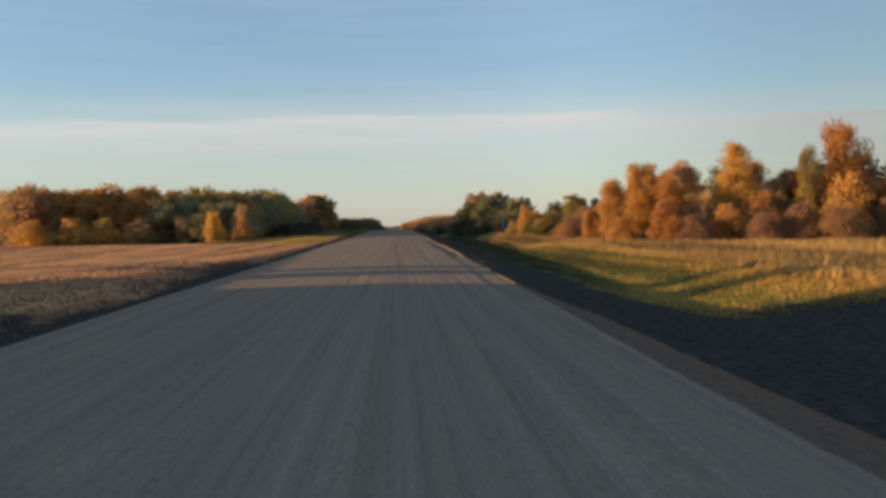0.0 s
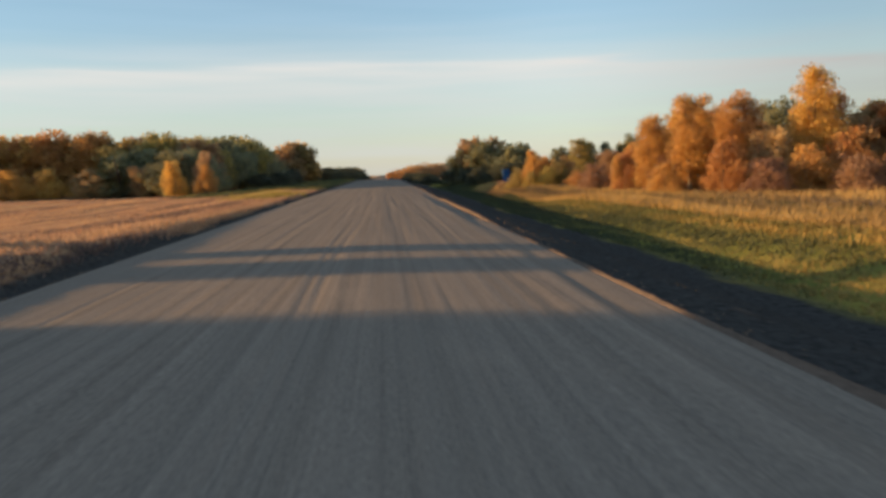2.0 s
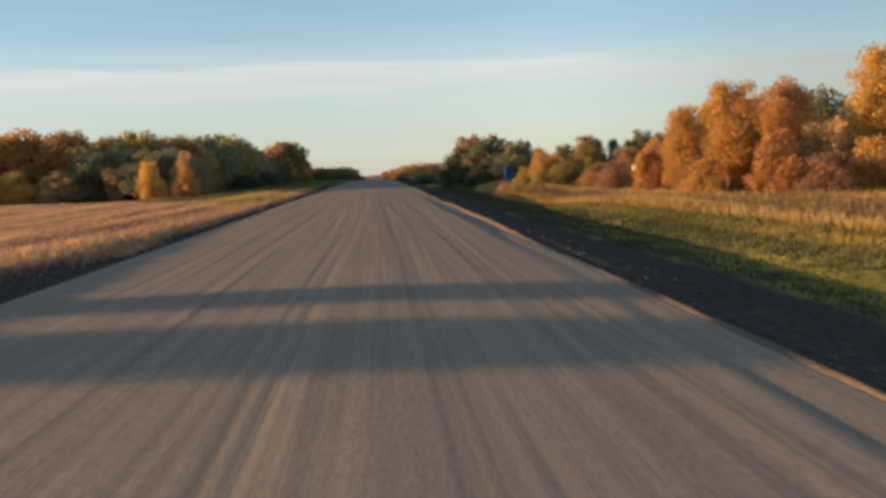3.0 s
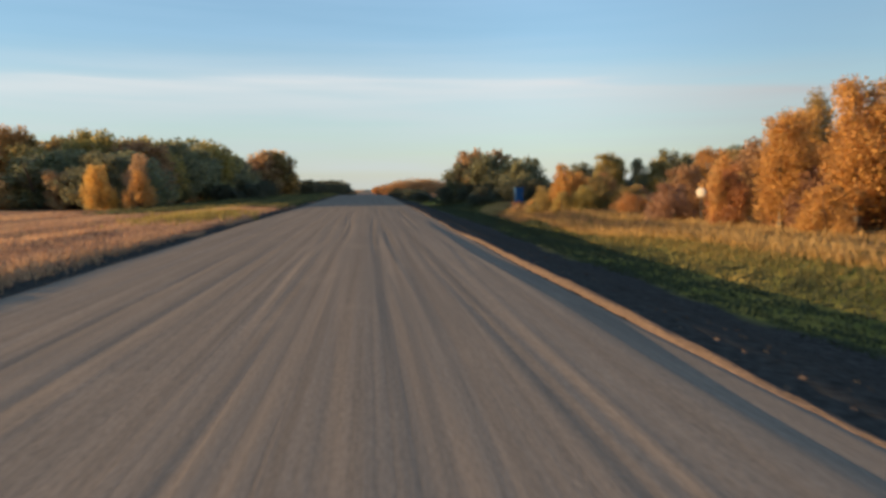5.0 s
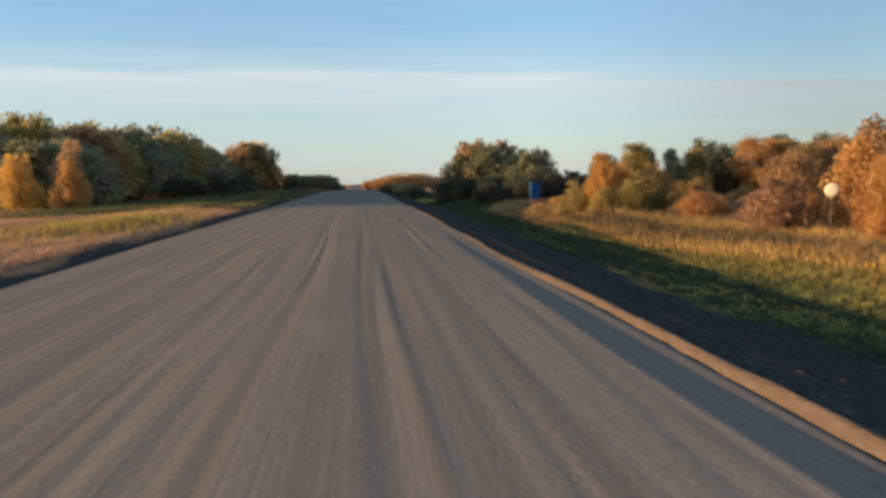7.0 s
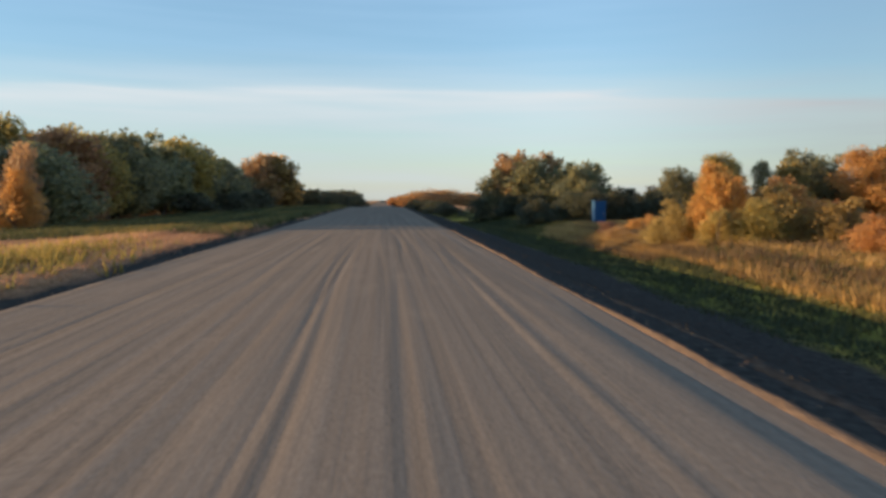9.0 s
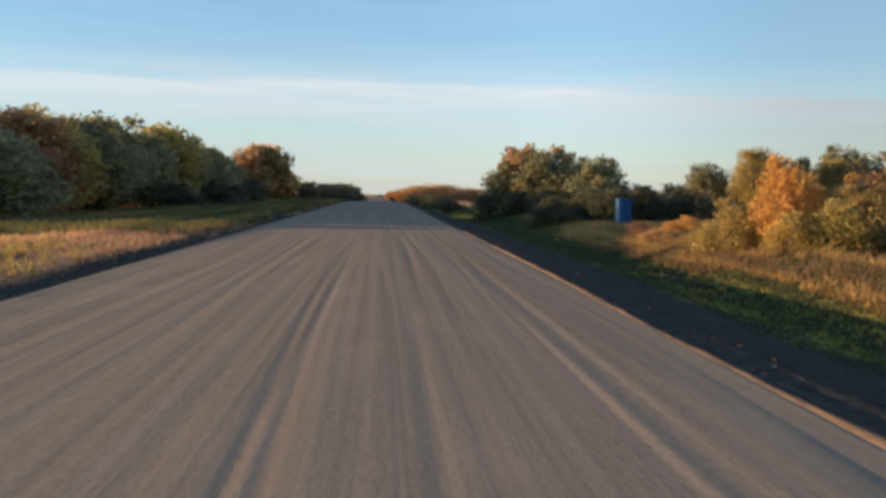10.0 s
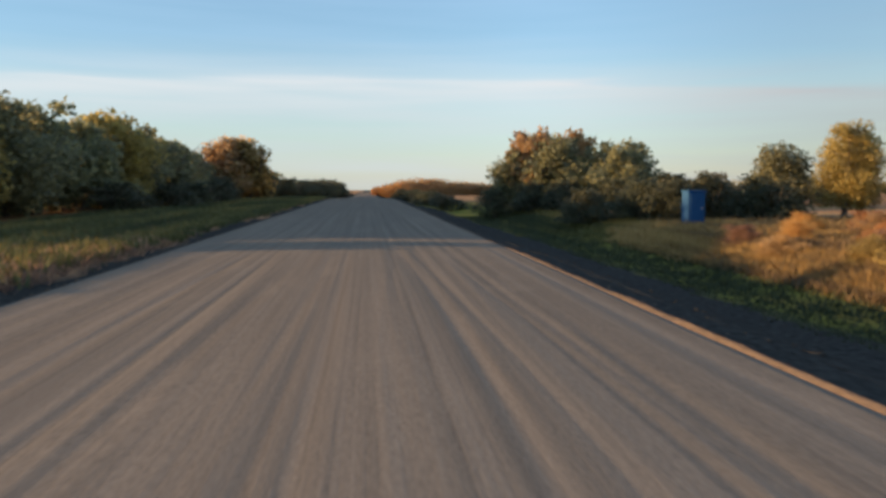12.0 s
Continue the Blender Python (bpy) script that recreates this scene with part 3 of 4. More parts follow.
def build_right_row():
    g = "autumn trees in the field"
    for c, s, x, y, h, w in (
        ("gold", "tall", 20.8, 57.6, 5.6, 0.95), ("olive", "tall", 22.2, 58.6, 6.2, 0.8), ("gold", "tall", 18.8, 51.0, 5.9, 1.15), ("gold", "tall", 21.2, 53.4, 5.4, 1.2),
        ("rust", "tall", 22.5, 51.7, 6.1, 1.3), ("gold", "tall", 20.4, 49.2, 4.9, 1.1), ("gold", "tall", 24.6, 47.9, 7.0, 1.4), ("rust", "tall", 26.2, 49.5, 5.8, 1.2),
        ("olive", "tall", 28.4, 45.3, 6.4, 0.62), ("gold", "tall", 31.0, 45.5, 8.0, 1.5), ("rust", "tall", 29.4, 47.5, 5.0, 1.3), ("brown", "round", 33.5, 47.5, 6.2, 2.2),
        ("gold", "tall", 35.5, 44.5, 7.6, 1.7), ("rust", "tall", 38.5, 43.0, 7.0, 1.7), ("gold", "tall", 41.5, 42.0, 7.8, 1.7), ("rust", "tall", 19.0, 55.4, 4.2, 0.9), ("gold", "tall", 17.3, 53.5, 5.1, 1.0),
        ("green", "round", 31.0, 62.0, 6.4, 2.4), ("green", "round", 27.0, 64.5, 5.2, 2.2), ("green", "round", 36.5, 58.0, 6.2, 2.6), ("brown", "round", 24.0, 66.0, 4.6, 2.0),
        ("rust", "shrub", 19.4, 61.6, 3.5, 1.3), ("brown", "shrub", 18.3, 64.5, 3.2, 1.4), ("mauve", "shrub", 16.6, 62.4, 2.2, 1.2), ("rust", "shrub", 17.0, 57.3, 2.9, 1.0), ("rust", "shrub", 19.4, 47.8, 3.2, 1.2),
        ("brown", "shrub", 21.8, 47.4, 3.8, 1.3), ("rust", "shrub", 22.9, 45.6, 2.6, 1.2), ("rust", "shrub", 25.4, 46.0, 3.4, 1.4), ("mauve", "shrub", 27.0, 43.6, 2.6, 1.3),
        ("rust", "shrub", 29.8, 43.2, 4.4, 1.5), ("mauve", "shrub", 32.2, 42.6, 2.9, 1.4), ("rust", "shrub", 34.6, 41.4, 3.8, 1.5), ("brown", "shrub", 37.0, 41.0, 3.0, 1.5),
        ("mauve", "shrub", 18.2, 52.6, 2.6, 1.1), ("rust", "shrub", 23.6, 49.6, 3.8, 1.2), ("gold", "shrub", 17.0, 50.2, 1.9, 1.0), ("rust", "shrub", 39.4, 39.8, 3.6, 1.6),
        ("rust", "shrub", 18.4, 54.4, 3.0, 1.2), ("mauve", "shrub", 20.0, 51.6, 3.4, 1.3), ("brown", "shrub", 21.4, 50.0, 3.2, 1.3), ("rust", "shrub", 23.0, 52.6, 4.2, 1.4), ("mauve", "shrub", 25.8, 48.4, 3.6, 1.4),
        ("brown", "shrub", 27.4, 47.2, 4.0, 1.4), ("rust", "shrub", 28.6, 46.2, 3.4, 1.3), ("mauve", "shrub", 30.6, 46.0, 3.8, 1.5), ("brown", "round", 29.6, 49.5, 5.0, 1.9), ("green", "round", 33.0, 50.5, 6.0, 2.2), ("rust", "shrub", 33.2, 44.0, 3.8, 1.5),
        ("mauve", "shrub", 36.2, 43.4, 3.6, 1.6), ("green", "round", 37.5, 47.5, 5.8, 2.2), ("brown", "round", 25.0, 55.0, 4.6, 1.8), ("mauve", "shrub", 20.6, 45.6, 2.0, 1.1), ("mauve", "shrub", 24.4, 43.8, 2.1, 1.2), ("brown", "shrub", 28.4, 41.6, 2.4, 1.2), ("rust", "shrub", 19.8, 54.6, 3.6, 1.2),
    ):
        plant(c, s, x, y, h, w, g)
    g = "shrubs and trees beyond the field"
    for c, s, x, y, h, w in (
        ("gold", "shrub", 15.0, 78.4, 3.6, 1.2), ("gold", "shrub", 16.4, 79.4, 3.0, 1.3), ("olive", "shrub", 13.8, 79.6, 2.1, 1.2), ("rust", "shrub", 18.2, 78.0, 2.9, 1.4), ("olive", "shrub", 17.4, 77.2, 2.6, 1.3), ("rust", "shrub", 19.8, 79.0, 1.7, 1.5), ("rust", "shrub", 21.4, 79.5, 1.9, 1.5),
        ("olive", "shrub", 16.2, 76.6, 2.0, 1.2), ("olive", "shrub", 19.4, 75.8, 2.0, 1.3), ("olive", "shrub", 14.6, 77.0, 1.6, 1.0), ("gold", "shrub", 17.6, 80.8, 2.6, 1.2),
        ("brown", "shrub", 20.8, 76.4, 1.1, 1.6), ("rust", "shrub", 24.4, 78.0, 1.5, 1.2), ("mauve", "shrub", 22.5, 73.0, 1.0, 1.6), ("brown", "shrub", 25.0, 71.5, 1.0, 1.6),
        ("mauve", "shrub", 20.0, 70.5, 1.0, 1.5), ("brown", "shrub", 23.0, 69.5, 1.0, 1.5), ("olive", "shrub", 27.5, 74.0, 1.0, 1.7), ("brown", "shrub", 29.0, 77.0, 1.2, 1.3),
        ("mauve", "shrub", 30.5, 71.0, 1.0, 1.8), ("rust", "shrub", 17.8, 71.0, 1.5, 1.3), ("mauve", "shrub", 19.0, 66.5, 1.7, 1.5), ("olive", "shrub", 33.0, 74.0, 1.0, 1.8),
        ("brown", "shrub", 26.0, 67.0, 1.0, 1.7), ("mauve", "shrub", 29.5, 66.0, 1.9, 1.7), ("brown", "shrub", 34.5, 69.0, 1.0, 1.8), ("mauve", "shrub", 37.0, 73.0, 1.1, 1.9),
        ("brown", "round", 33.5, 83.0, 5.0, 1.9), ("olive", "tall", 31.0, 82.0, 4.4, 1.4), ("olive", "round", 36.5, 82.0, 5.2, 2.0), ("brown", "shrub", 28.0, 81.0, 1.2, 1.6),
        ("rust", "shrub", 19.0, 89.0, 1.0, 1.0), ("rust", "shrub", 21.6, 90.0, 1.0, 1.0), ("brown", "shrub", 13.4, 86.0, 0.8, 0.8), ("rust", "shrub", 15.0, 87.5, 0.9, 0.7), ("olive", "shrub", 14.0, 82.6, 0.8, 0.7),
        ("rust", "shrub", 16.6, 85.0, 1.0, 0.8), ("mauve", "shrub", 15.4, 83.4, 0.9, 0.8), ("brown", "shrub", 17.8, 87.0, 1.1, 0.9), ("mauve", "shrub", 13.8, 89.4, 0.9, 0.8), ("rust", "shrub", 17.2, 90.5, 1.0, 0.9),
        ("green", "round", 24.6, 104.3, 4.4, 1.7), ("olive", "tall", 26.2, 100.1, 5.4, 1.6), ("olive", "tall", 27.8, 101.0, 4.9, 1.2), ("green", "tall", 29.8, 99.7, 4.9, 0.9),
        ("olive", "round", 32.4, 100.0, 4.8, 1.7), ("green", "round", 34.8, 103.0, 5.8, 2.2), ("rust", "tall", 38.3, 99.0, 5.9, 1.9),
        ("gold", "tall", 41.0, 100.0, 5.9, 1.9), ("green", "round", 43.5, 103.5, 6.4, 2.6), ("green", "round", 47.5, 102.0, 6.4, 2.6), ("rust", "tall", 45.5, 98.0, 5.6, 2.0),
        ("green", "round", 51.5, 101.0, 6.8, 2.8), ("rust", "tall", 50.0, 97.0, 6.0, 2.0), ("green", "round", 38.0, 105.0, 5.6, 2.4),
        ("green", "round", 13.6, 128.0, 6.0, 2.0), ("brown", "round", 15.6, 129.0, 7.4, 2.6), ("green", "round", 17.2, 126.0, 6.4, 2.6), ("brown", "round", 19.4, 129.0, 7.3, 2.8),
        ("olive", "round", 17.2, 132.0, 7.0, 3.0), ("green", "round", 21.6, 121.0, 5.2, 2.4), ("green", "round", 23.4, 124.0, 5.8, 2.6), ("green", "round", 20.6, 125.0, 5.8, 2.6),
        # shrubs whose shade is carried by the leaf colour
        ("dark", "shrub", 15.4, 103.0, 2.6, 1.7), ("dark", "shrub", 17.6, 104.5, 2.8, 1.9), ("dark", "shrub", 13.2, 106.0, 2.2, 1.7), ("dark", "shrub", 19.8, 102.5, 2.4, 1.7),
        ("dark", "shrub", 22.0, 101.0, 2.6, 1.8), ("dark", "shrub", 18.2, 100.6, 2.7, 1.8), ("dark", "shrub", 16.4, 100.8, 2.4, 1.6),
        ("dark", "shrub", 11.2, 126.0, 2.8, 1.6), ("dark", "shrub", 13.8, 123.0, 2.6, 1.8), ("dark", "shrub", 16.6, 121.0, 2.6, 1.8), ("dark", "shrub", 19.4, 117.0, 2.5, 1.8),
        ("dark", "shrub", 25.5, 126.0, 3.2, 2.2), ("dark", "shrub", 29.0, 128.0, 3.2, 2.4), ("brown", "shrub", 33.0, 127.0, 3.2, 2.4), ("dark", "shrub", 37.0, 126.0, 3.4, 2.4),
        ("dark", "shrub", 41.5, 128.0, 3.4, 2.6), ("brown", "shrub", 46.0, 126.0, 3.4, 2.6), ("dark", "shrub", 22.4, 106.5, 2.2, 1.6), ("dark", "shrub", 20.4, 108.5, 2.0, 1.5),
    ):
        plant(c, s, x, y, h, w, g)


def build_left_grove():
    g = "trees of the roadside grove"
    plant("gold", "shrub", -22.5, 86.8, 3.7, 1.2, "shrubs before the grove")
    plant("mauve", "shrub", -19.1, 86.4, 4.7, 1.1, "shrubs before the grove")
    rng = random.Random(11)
    # the side that faces the road, then the front, then the ranks behind them
    for k, y in enumerate((91.0, 95.0, 100.5, 104.5, 108.5, 112.5, 117, 122, 127, 132, 138, 144, 150, 156)):
        c = "olive" if k in (3, 8) else "brown" if k in (2,) else "green"
        plant(c, "round", -23.4 + rng.uniform(-0.8, 0.8), y, float(np.interp(y, (90, 96, 102, 110, 118, 132, 150, 160), (5.0, 5.3, 7.0, 7.1, 7.8, 8.0, 7.8, 6.8))) + rng.uniform(-0.3, 0.3), 3.5, g)
    for x, y, c in ((-27.9, 94.6, "green"), (-31.2, 95.6, "olive"), (-35.4, 97.6, "gold"), (-39.6, 98.2, "gold"), (-43.4, 98.8, "gold"), (-47.2, 99.0, "gold"), (-48.4, 96.0, "brown"),
                    (-51.0, 104.0, "brown"), (-55.0, 107.0, "brown"), (-59.5, 109.0, "green"), (-64.0, 111.0, "brown")):
        plant(c, "round", x, y, (7.7 if x < -32 else 5.4) + rng.uniform(-0.3, 0.5), 3.2, g)
    # paler leaf colours in these ranks make the grove's tops read as sunlit
    for y in (100, 109, 119, 130, 142):
        for x in (-29.0, -36.0, -43.0, -51.0):
            plant(rng.choice(("olive", "brown", "gold")) if x < -30 else "olive", "round", x + rng.uniform(-1.5, 1.5), y, 7.9 + rng.uniform(-0.4, 0.5), 3.8, g)
    for x, y, h, c in ((-18.2, 171.5, 9.0, "olive"), (-21.4, 171.0, 9.4, "brown"), (-19.8, 174.0, 10.0, "gold")):
        plant(c, "round", x, y, h, 3.9, g)
    # mostly hidden trees, added to shade the road and the far field
    for x, y, h in ((-30.5, 94.0, 5.2), (-31.0, 163.0, 7.6), (-31.0, 171.0, 7.6), (-26.0, 166.0, 7.6)):
        plant("green", "round", x, y, h, 3.4, g)
    for y in range(180, 320, 9):
        plant("green", "round", -33.0 + rng.uniform(-2, 2), y, 8.0 + rng.uniform(-0.6, 0.6), 4.2, g)
    for x, y in ((-27.0, 90.6), (-33.0, 91.4)):
        plant("brown", "shrub", x, y, 3.4, 1.9, "shrubs before the grove")
    # the dark leaf colour stands in for shade along both verges
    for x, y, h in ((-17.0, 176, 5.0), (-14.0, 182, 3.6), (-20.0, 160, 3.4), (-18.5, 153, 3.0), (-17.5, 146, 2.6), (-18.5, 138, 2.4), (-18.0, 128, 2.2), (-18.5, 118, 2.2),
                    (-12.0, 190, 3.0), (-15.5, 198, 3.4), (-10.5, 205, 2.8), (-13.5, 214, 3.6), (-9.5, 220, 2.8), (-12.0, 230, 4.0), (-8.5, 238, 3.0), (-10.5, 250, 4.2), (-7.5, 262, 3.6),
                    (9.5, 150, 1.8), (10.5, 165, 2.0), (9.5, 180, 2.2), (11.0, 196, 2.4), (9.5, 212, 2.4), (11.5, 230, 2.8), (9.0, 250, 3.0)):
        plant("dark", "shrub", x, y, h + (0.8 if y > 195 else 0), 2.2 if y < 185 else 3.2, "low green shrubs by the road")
    for x, y in ((-42, 92), (-47, 92), (-38, 92)):
        plant("gold", "shrub", x, y, 3.4, 2.0, "shrubs before the grove")


def build_shade_trees():
    """The trees of the left field edge that throw their long shadows over the road."""
    g = "trees along the far field edge"
    rng = random.Random(5)
    for k in range(16):
        plant("olive" if k % 2 else "green", "round", -36.0 + rng.uniform(-0.8, 0.8) * (k > 0), 17.6 - 4.0 * k, 10.0 + rng.uniform(-0.4, 0.6), 3.3, g)
        plant("green", "round", -40.5 + rng.uniform(-0.8, 0.8) * (k > 0), 18.2 - 4.0 * k, 10.8 + rng.uniform(-0.4, 0.6), 3.3, g)
        plant("green", "round", -32.5 + rng.uniform(-0.8, 0.8) * (k > 0), 17.1 - 4.0 * k, 8.6 + rng.uniform(-0.4, 0.6), 3.3, g)
        plant("green", "round", -45.0 + rng.uniform(-0.8, 0.8) * (k > 0), 18.8 - 4.0 * k, 11.6 + rng.uniform(-0.4, 0.6), 3.3, g)
    # slim trees close the row, single ones stand past its end
    for x, y, h in ((-32.0, 20.9, 9.0), (-34.2, 21.2, 9.4), (-36.6, 21.5, 9.8), (-39.0, 21.8, 10.2), (-41.4, 22.1, 10.6), (-33.0, 19.3, 9.2), (-37.6, 19.9, 9.8)):
        plant("green", "tall", x, y, h, 0.85, g)
    for x, y, h, w in ((-36.0, 26.8, 9.0, 0.80), (-38.5, 27.1, 9.4, 0.70), (-36.5, 29.3, 8.8, 0.55), (-39.0, 29.7, 9.2, 0.50), (-110.0, 46.9, 16.0, 1.0)):
        plant("olive", "tall", x, y, h, w, g)


build_right_row()
build_left_grove()
build_shade_trees()
plant("rust", "shrub", 16.35, 57.0, 2.7, 0.45, "shrubs and trees beyond the field")
plant("gold", "shrub", -18.9, 85.4, 3.1, 1.05, "shrubs before the grove")


def build_far_woods():
    """Low woods near the horizon."""
    rng = np.random.default_rng(21)
    for name, color, label, x0, x1, y, high, count in (
        ("far_brown_woods", "brown", "low brown-orange woods far off beside the road", 9.0, 96.0, 372.0, 7.8, 58),
        ("far_red_bushes", "rust", "low red-orange bushes far off beside the road", 4.0, 14.0, 366.0, 6.4, 7),
        ("far_green_woods", "green", "dark low woods far off along the horizon", -260.0, -14.0, 400.0, 7.0, 60),
        ("far_right_woods", "olive", "dim low woods far off along the horizon", 60.0, 330.0, 400.0, 7.0, 60),
    ):
        cs = []
        for k in range(count):
            x = x0 + (x1 - x0) * (k + rng.random()) / count
            h = high * rng.uniform(0.75, 1.1) * (1.0 if abs(x0) > 50 else (0.66 + 0.34 * math.exp(-((x - 26.0) / 14.0) ** 2)))
            p = rng.normal(size=(700, 3))
            p /= np.linalg.norm(p, axis=1)[:, None]
            c = p * (h * 0.95, h * 0.6, h * 0.5) * rng.uniform(0.7, 1.05, (700, 1)) + (x, y + rng.uniform(-12, 12), h * 0.5)
            c[:, 2] += land(c[:, 0], c[:, 1])
            cs.append(c)
        c = np.concatenate(cs)
        verts, faces = leaf_blades(rng, c, rng.uniform(0.35, 0.8, len(c)))
        tagged(new(name, mesh_of(name, verts, faces, LEAVES[color])), label, "woods", kind="stuff")


build_far_woods()

# ---- grass ----


def grass(name, label, material, seed, count, place, high, wide):
    """Tufts of bent blades strewn over a stretch of land."""
    rng = np.random.default_rng(seed)
    xy = place(rng, count)
    n = len(xy)
    per = 5
    x = np.repeat(xy[:, 0], per) + rng.normal(0, 0.10, n * per)
    y = np.repeat(xy[:, 1], per) + rng.normal(0, 0.10, n * per)
    z = land(x, y) - 0.03
    h = np.repeat(high(xy[:, 0], xy[:, 1]) * rng.uniform(0.6, 1.25, n), per) * rng.uniform(0.7, 1.2, n * per)
    a, lean = rng.uniform(0, 2 * np.pi, n * per), rng.uniform(0.2, 0.95, n * per) * h
    b = a + rng.uniform(1.0, 2.1, n * per)
    root = np.stack([x, y, z], -1)
    side = np.stack([np.cos(b), np.sin(b), 0 * b], -1) * wide * rng.uniform(0.6, 1.3, (n * per, 1))
    tip = root + np.stack([np.cos(a) * lean, np.sin(a) * lean, h], -1)
    verts = np.stack([root - side, root + side, tip], 1).reshape(-1, 3)
    faces = np.arange(3 * n * per).reshape(-1, 3)
    tagged(new(name, mesh_of(name, verts, faces, material)), label, "grass", kind="stuff")


def strew(x_near, x_far, y0, y1, power=1.7):
    """Places that thin out away from the road."""
    def place(rng, count):
        f = rng.random(count) ** power
        return np.stack([x_near + (x_far - x_near) * f, rng.uniform(y0, y1, count)], -1)
    return place


def verge(rng, count):
    """The right verge, its foot a little farther out past the rise of the ditch."""
    xy = strew(7.4, 17.0, -2.0, 130.0, 1.1)(rng, count)
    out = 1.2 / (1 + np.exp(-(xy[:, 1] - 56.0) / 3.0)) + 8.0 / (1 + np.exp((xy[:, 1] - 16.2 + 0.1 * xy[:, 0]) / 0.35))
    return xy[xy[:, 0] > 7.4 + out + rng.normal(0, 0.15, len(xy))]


grass("dry_grass", "dry orange-brown grass over the open field", DRY_BLADES, 1, 36000, strew(-6.25, -48.0, -4.0, 86.0), lambda x, y: 0.12 + 0.05 * np.sin(x * 0.5 + 1.3 * np.sin(y * 0.13)), 0.028)
grass("ditch_grass", "green and yellow grass over the ditch and verge", GREEN_BLADES, 2, 40000, verge, lambda x, y: 0.11 + 0.12 * np.clip((x - 9.0) / 3.0, 0, 1), 0.03)
grass("orange_grass", "tall orange grass beside the shrubs", ORANGE_BLADES, 3, 34000, strew(12.5, 52.0, -16.0, 100.0, 1.7), lambda x, y: 0.40 + 0 * x, 0.035)
grass("amber_grass", "amber grass lit by the low sun before the shrubs", ORANGE_BLADES, 7, 11000, strew(11.6, 18.5, 77.0, 98.0, 1.0), lambda x, y: 0.30 + 0.08 * np.clip((x - 11.6) / 2.0, 0, 1), 0.032)
grass("shaded_grass", "green grass beside the road, tinted dark for the grove's shade", SHADE_BLADES, 4, 14000, strew(-6.3, -20.0, 76.0, 170.0, 1.2), lambda x, y: 0.30 + 0 * x, 0.035)
grass("yellow_grass", "tall yellow-green grass beside the road", YELLOW_BLADES, 9, 700, lambda g, n: np.stack([-9.2 + g.normal(0, 1.2, n), 64.0 + g.normal(0, 3.4, n)], -1), lambda x, y: 0.30 + 0 * x, 0.03)

# ---- the blue box in the grass ----


def box_mesh(name, size, center, material, bevel=0.02):
    bm = bmesh.new()
    bmesh.ops.create_cube(bm, size=1.0, matrix=Matrix.Translation(center) @ Matrix.Diagonal((*size, 1)))
    bmesh.ops.bevel(bm, geom=bm.edges[:], offset=bevel, segments=2, affect="EDGES", profile=0.6)
    me = bpy.data.meshes.new(name)
    bm.to_mesh(me)
    bm.free()
    me.materials.append(material)
    return me


def build_blue_cabin(x, y):
    root = new("portable_toilet")
    root.matrix_world = pose(x, y, float(land(np.array([x]), np.array([y]))[0]), rz=-4)
    part("body", box_mesh("body", (0.84, 0.84, 1.70), (0, 0, 0.95), BLUE_PAINT), root)
    part("base", box_mesh("base", (0.94, 0.98, 0.14), (0, 0, 0.05), GREY_PLASTIC), root)
    part("roof", box_mesh("roof", (0.92, 0.92, 0.10), (0, 0, 1.82), BLUE_PAINT, 0.05), root)
    door = part("door", box_mesh("door", (0.62, 0.04, 1.52), (0, -0.43, 0.94), BLUE_PAINT), root)
    part("handle", box_mesh("handle", (0.03, 0.05, 0.14), (0.25, -0.465, 0.98), GREY_PLASTIC, 0.008), door)
    return tagged(root, "weathered blue upright cabin in shaded grass by trees", "cabin")


build_blue_cabin(15.7, 97.0)


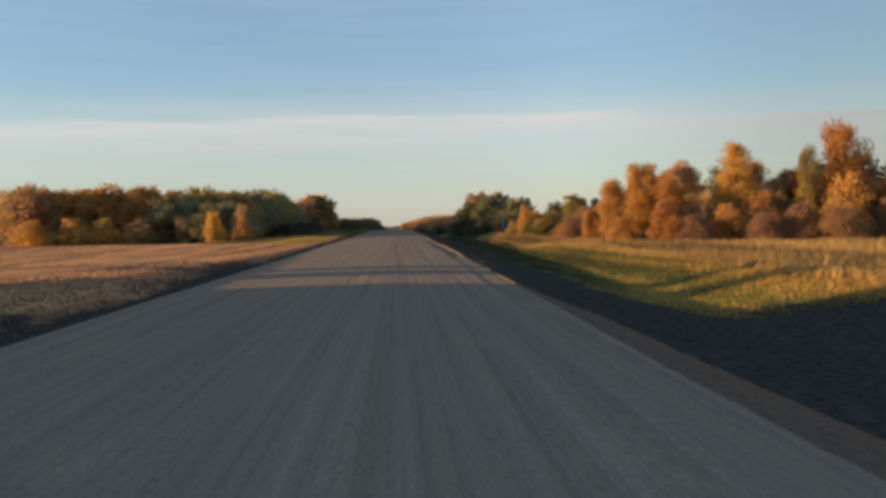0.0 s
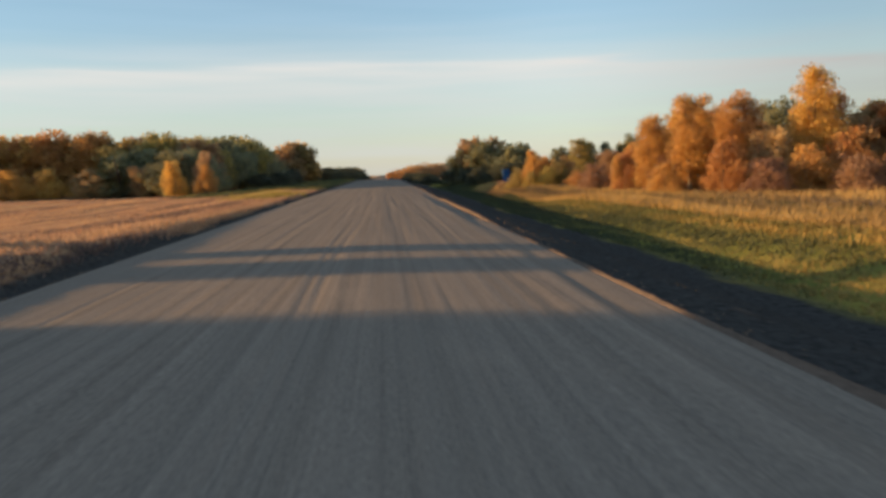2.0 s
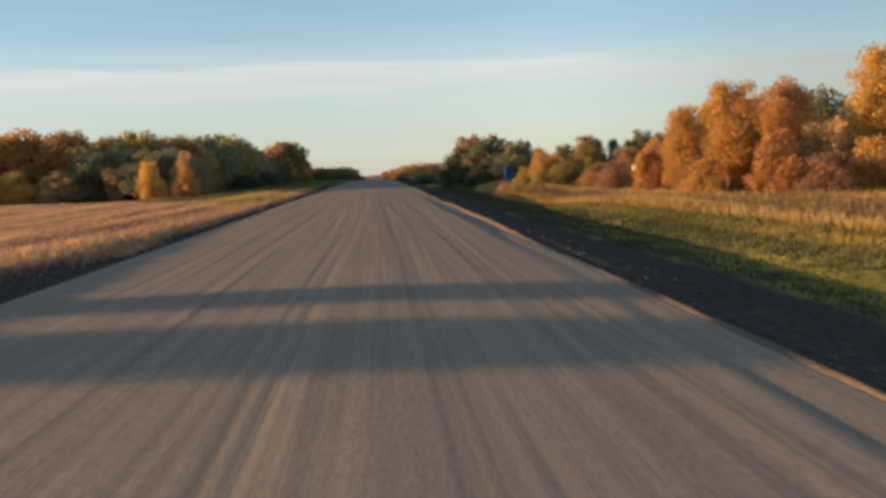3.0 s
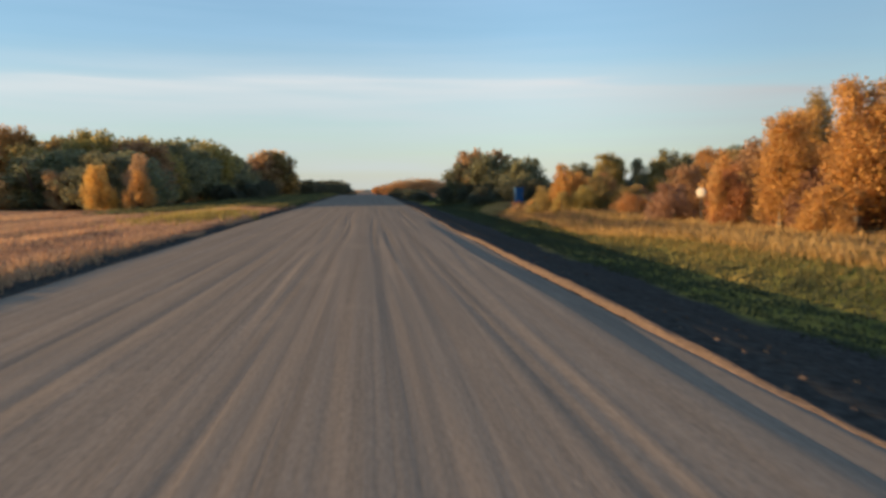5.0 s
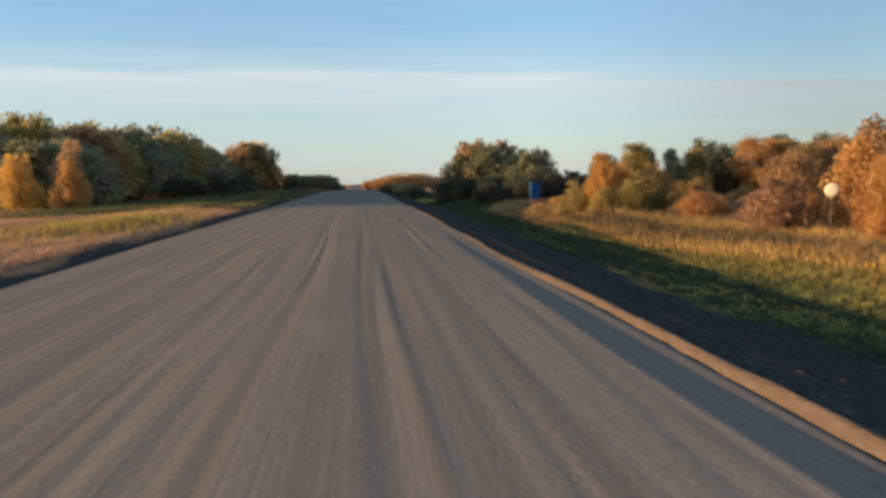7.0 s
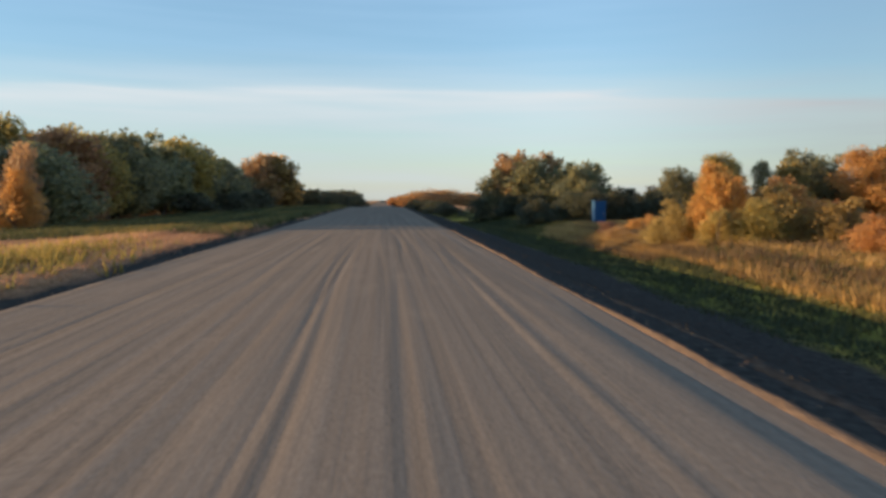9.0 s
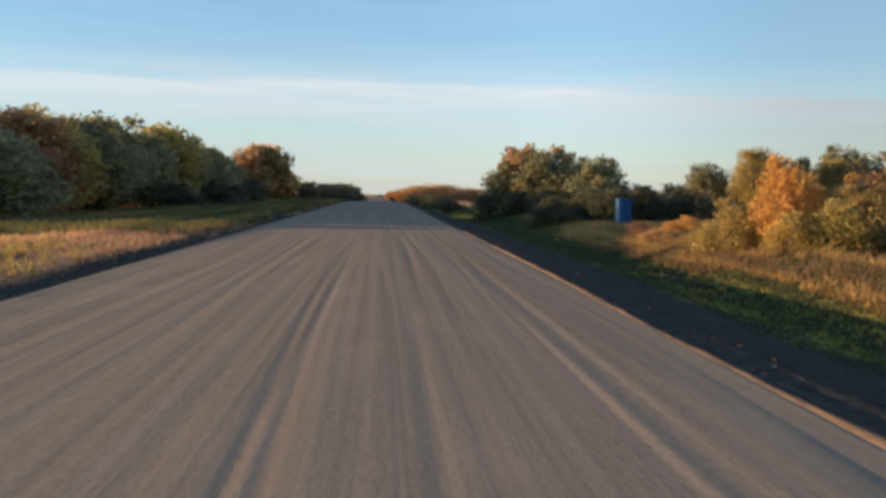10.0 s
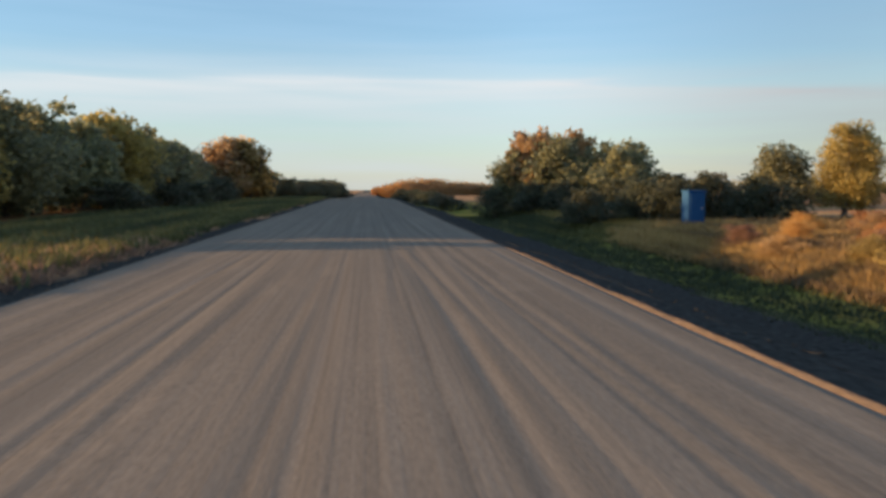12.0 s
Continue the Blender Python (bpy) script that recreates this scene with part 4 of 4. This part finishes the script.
def build_marker(x, y):
    """A round domed plate on a thin post."""
    root = new("round_marker")
    root.matrix_world = pose(x, y, float(land(np.array([x]), np.array([y]))[0]), rz=-38)
    post = bmesh.new()
    bmesh.ops.create_cone(post, cap_ends=True, segments=10, radius1=0.030, radius2=0.026, depth=1.95, matrix=Matrix.Translation((0, 0.05, 0.675)))
    plate = bmesh.new()
    rings = [plate.verts.new((0, -0.075, 1.62))]
    loops = []
    for r, d in ((0.11, -0.070), (0.19, -0.052), (0.24, -0.022), (0.255, 0.0), (0.24, 0.018)):
        loops.append([plate.verts.new((r * math.cos(2 * math.pi * k / 24), d, 1.62 + r * math.sin(2 * math.pi * k / 24))) for k in range(24)])
    for k in range(24):
        plate.faces.new((rings[0], loops[0][k], loops[0][(k + 1) % 24]))
        for a, b in zip(loops, loops[1:]):
            plate.faces.new((a[k], b[k], b[(k + 1) % 24], a[(k + 1) % 24]))
    plate.faces.new(loops[-1][::-1])
    bmesh.ops.recalc_face_normals(plate, faces=plate.faces[:])
    for name, bm, material in (("post", post, BARK), ("plate", plate, CREAM_PAINT)):
        me = bpy.data.meshes.new(name)
        bm.to_mesh(me)
        bm.free()
        me.materials.append(material)
        part(name, me, root)
    return tagged(root, "round cream-white plate on a thin post before shrubs", "marker")


build_marker(17.4, 60.7)

# ---- clods and stones ----


def lumps(name, label, material, seed, count, place, size):
    """Small uneven lumps strewn over the ground, half sunk into it."""
    rng = np.random.default_rng(seed)
    x, y = place(rng, count)
    z = land(x, y)
    s = size * rng.uniform(0.4, 1.0, count) ** 2
    shape = np.array([(1, 0, 0), (0, 1, 0), (-1, 0, 0), (0, -1, 0), (0, 0, 0.8), (0, 0, -0.5)], float)
    v = shape[None] * rng.uniform(0.6, 1.2, (count, 6, 1)) * s[:, None, None]
    a = rng.uniform(0, 6.28, count)
    c, d = np.cos(a)[:, None], np.sin(a)[:, None]
    v = np.stack([v[..., 0] * c - v[..., 1] * d, v[..., 0] * d + v[..., 1] * c, v[..., 2]], -1) + np.stack([x, y, z], -1)[:, None]
    f = np.array([(0, 1, 4), (1, 2, 4), (2, 3, 4), (3, 0, 4), (1, 0, 5), (2, 1, 5), (3, 2, 5), (0, 3, 5)])
    faces = (f[None] + 6 * np.arange(count)[:, None, None]).reshape(-1, 3)
    tagged(new(name, mesh_of(name, v.reshape(-1, 3), faces, material)), label, "ground cover", kind="stuff")


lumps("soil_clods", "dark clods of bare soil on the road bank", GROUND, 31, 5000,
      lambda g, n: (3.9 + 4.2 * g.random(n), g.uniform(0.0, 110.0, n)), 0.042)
lumps("edge_stones", "loose stones along the shoulder of the road", WINDROW, 32, 2500,
      lambda g, n: (np.where(g.random(n) < 0.6, 3.45 + g.normal(0, 0.18, n), -5.6 + g.normal(0, 0.12, n)), g.uniform(0.0, 110.0, n)), 0.045)
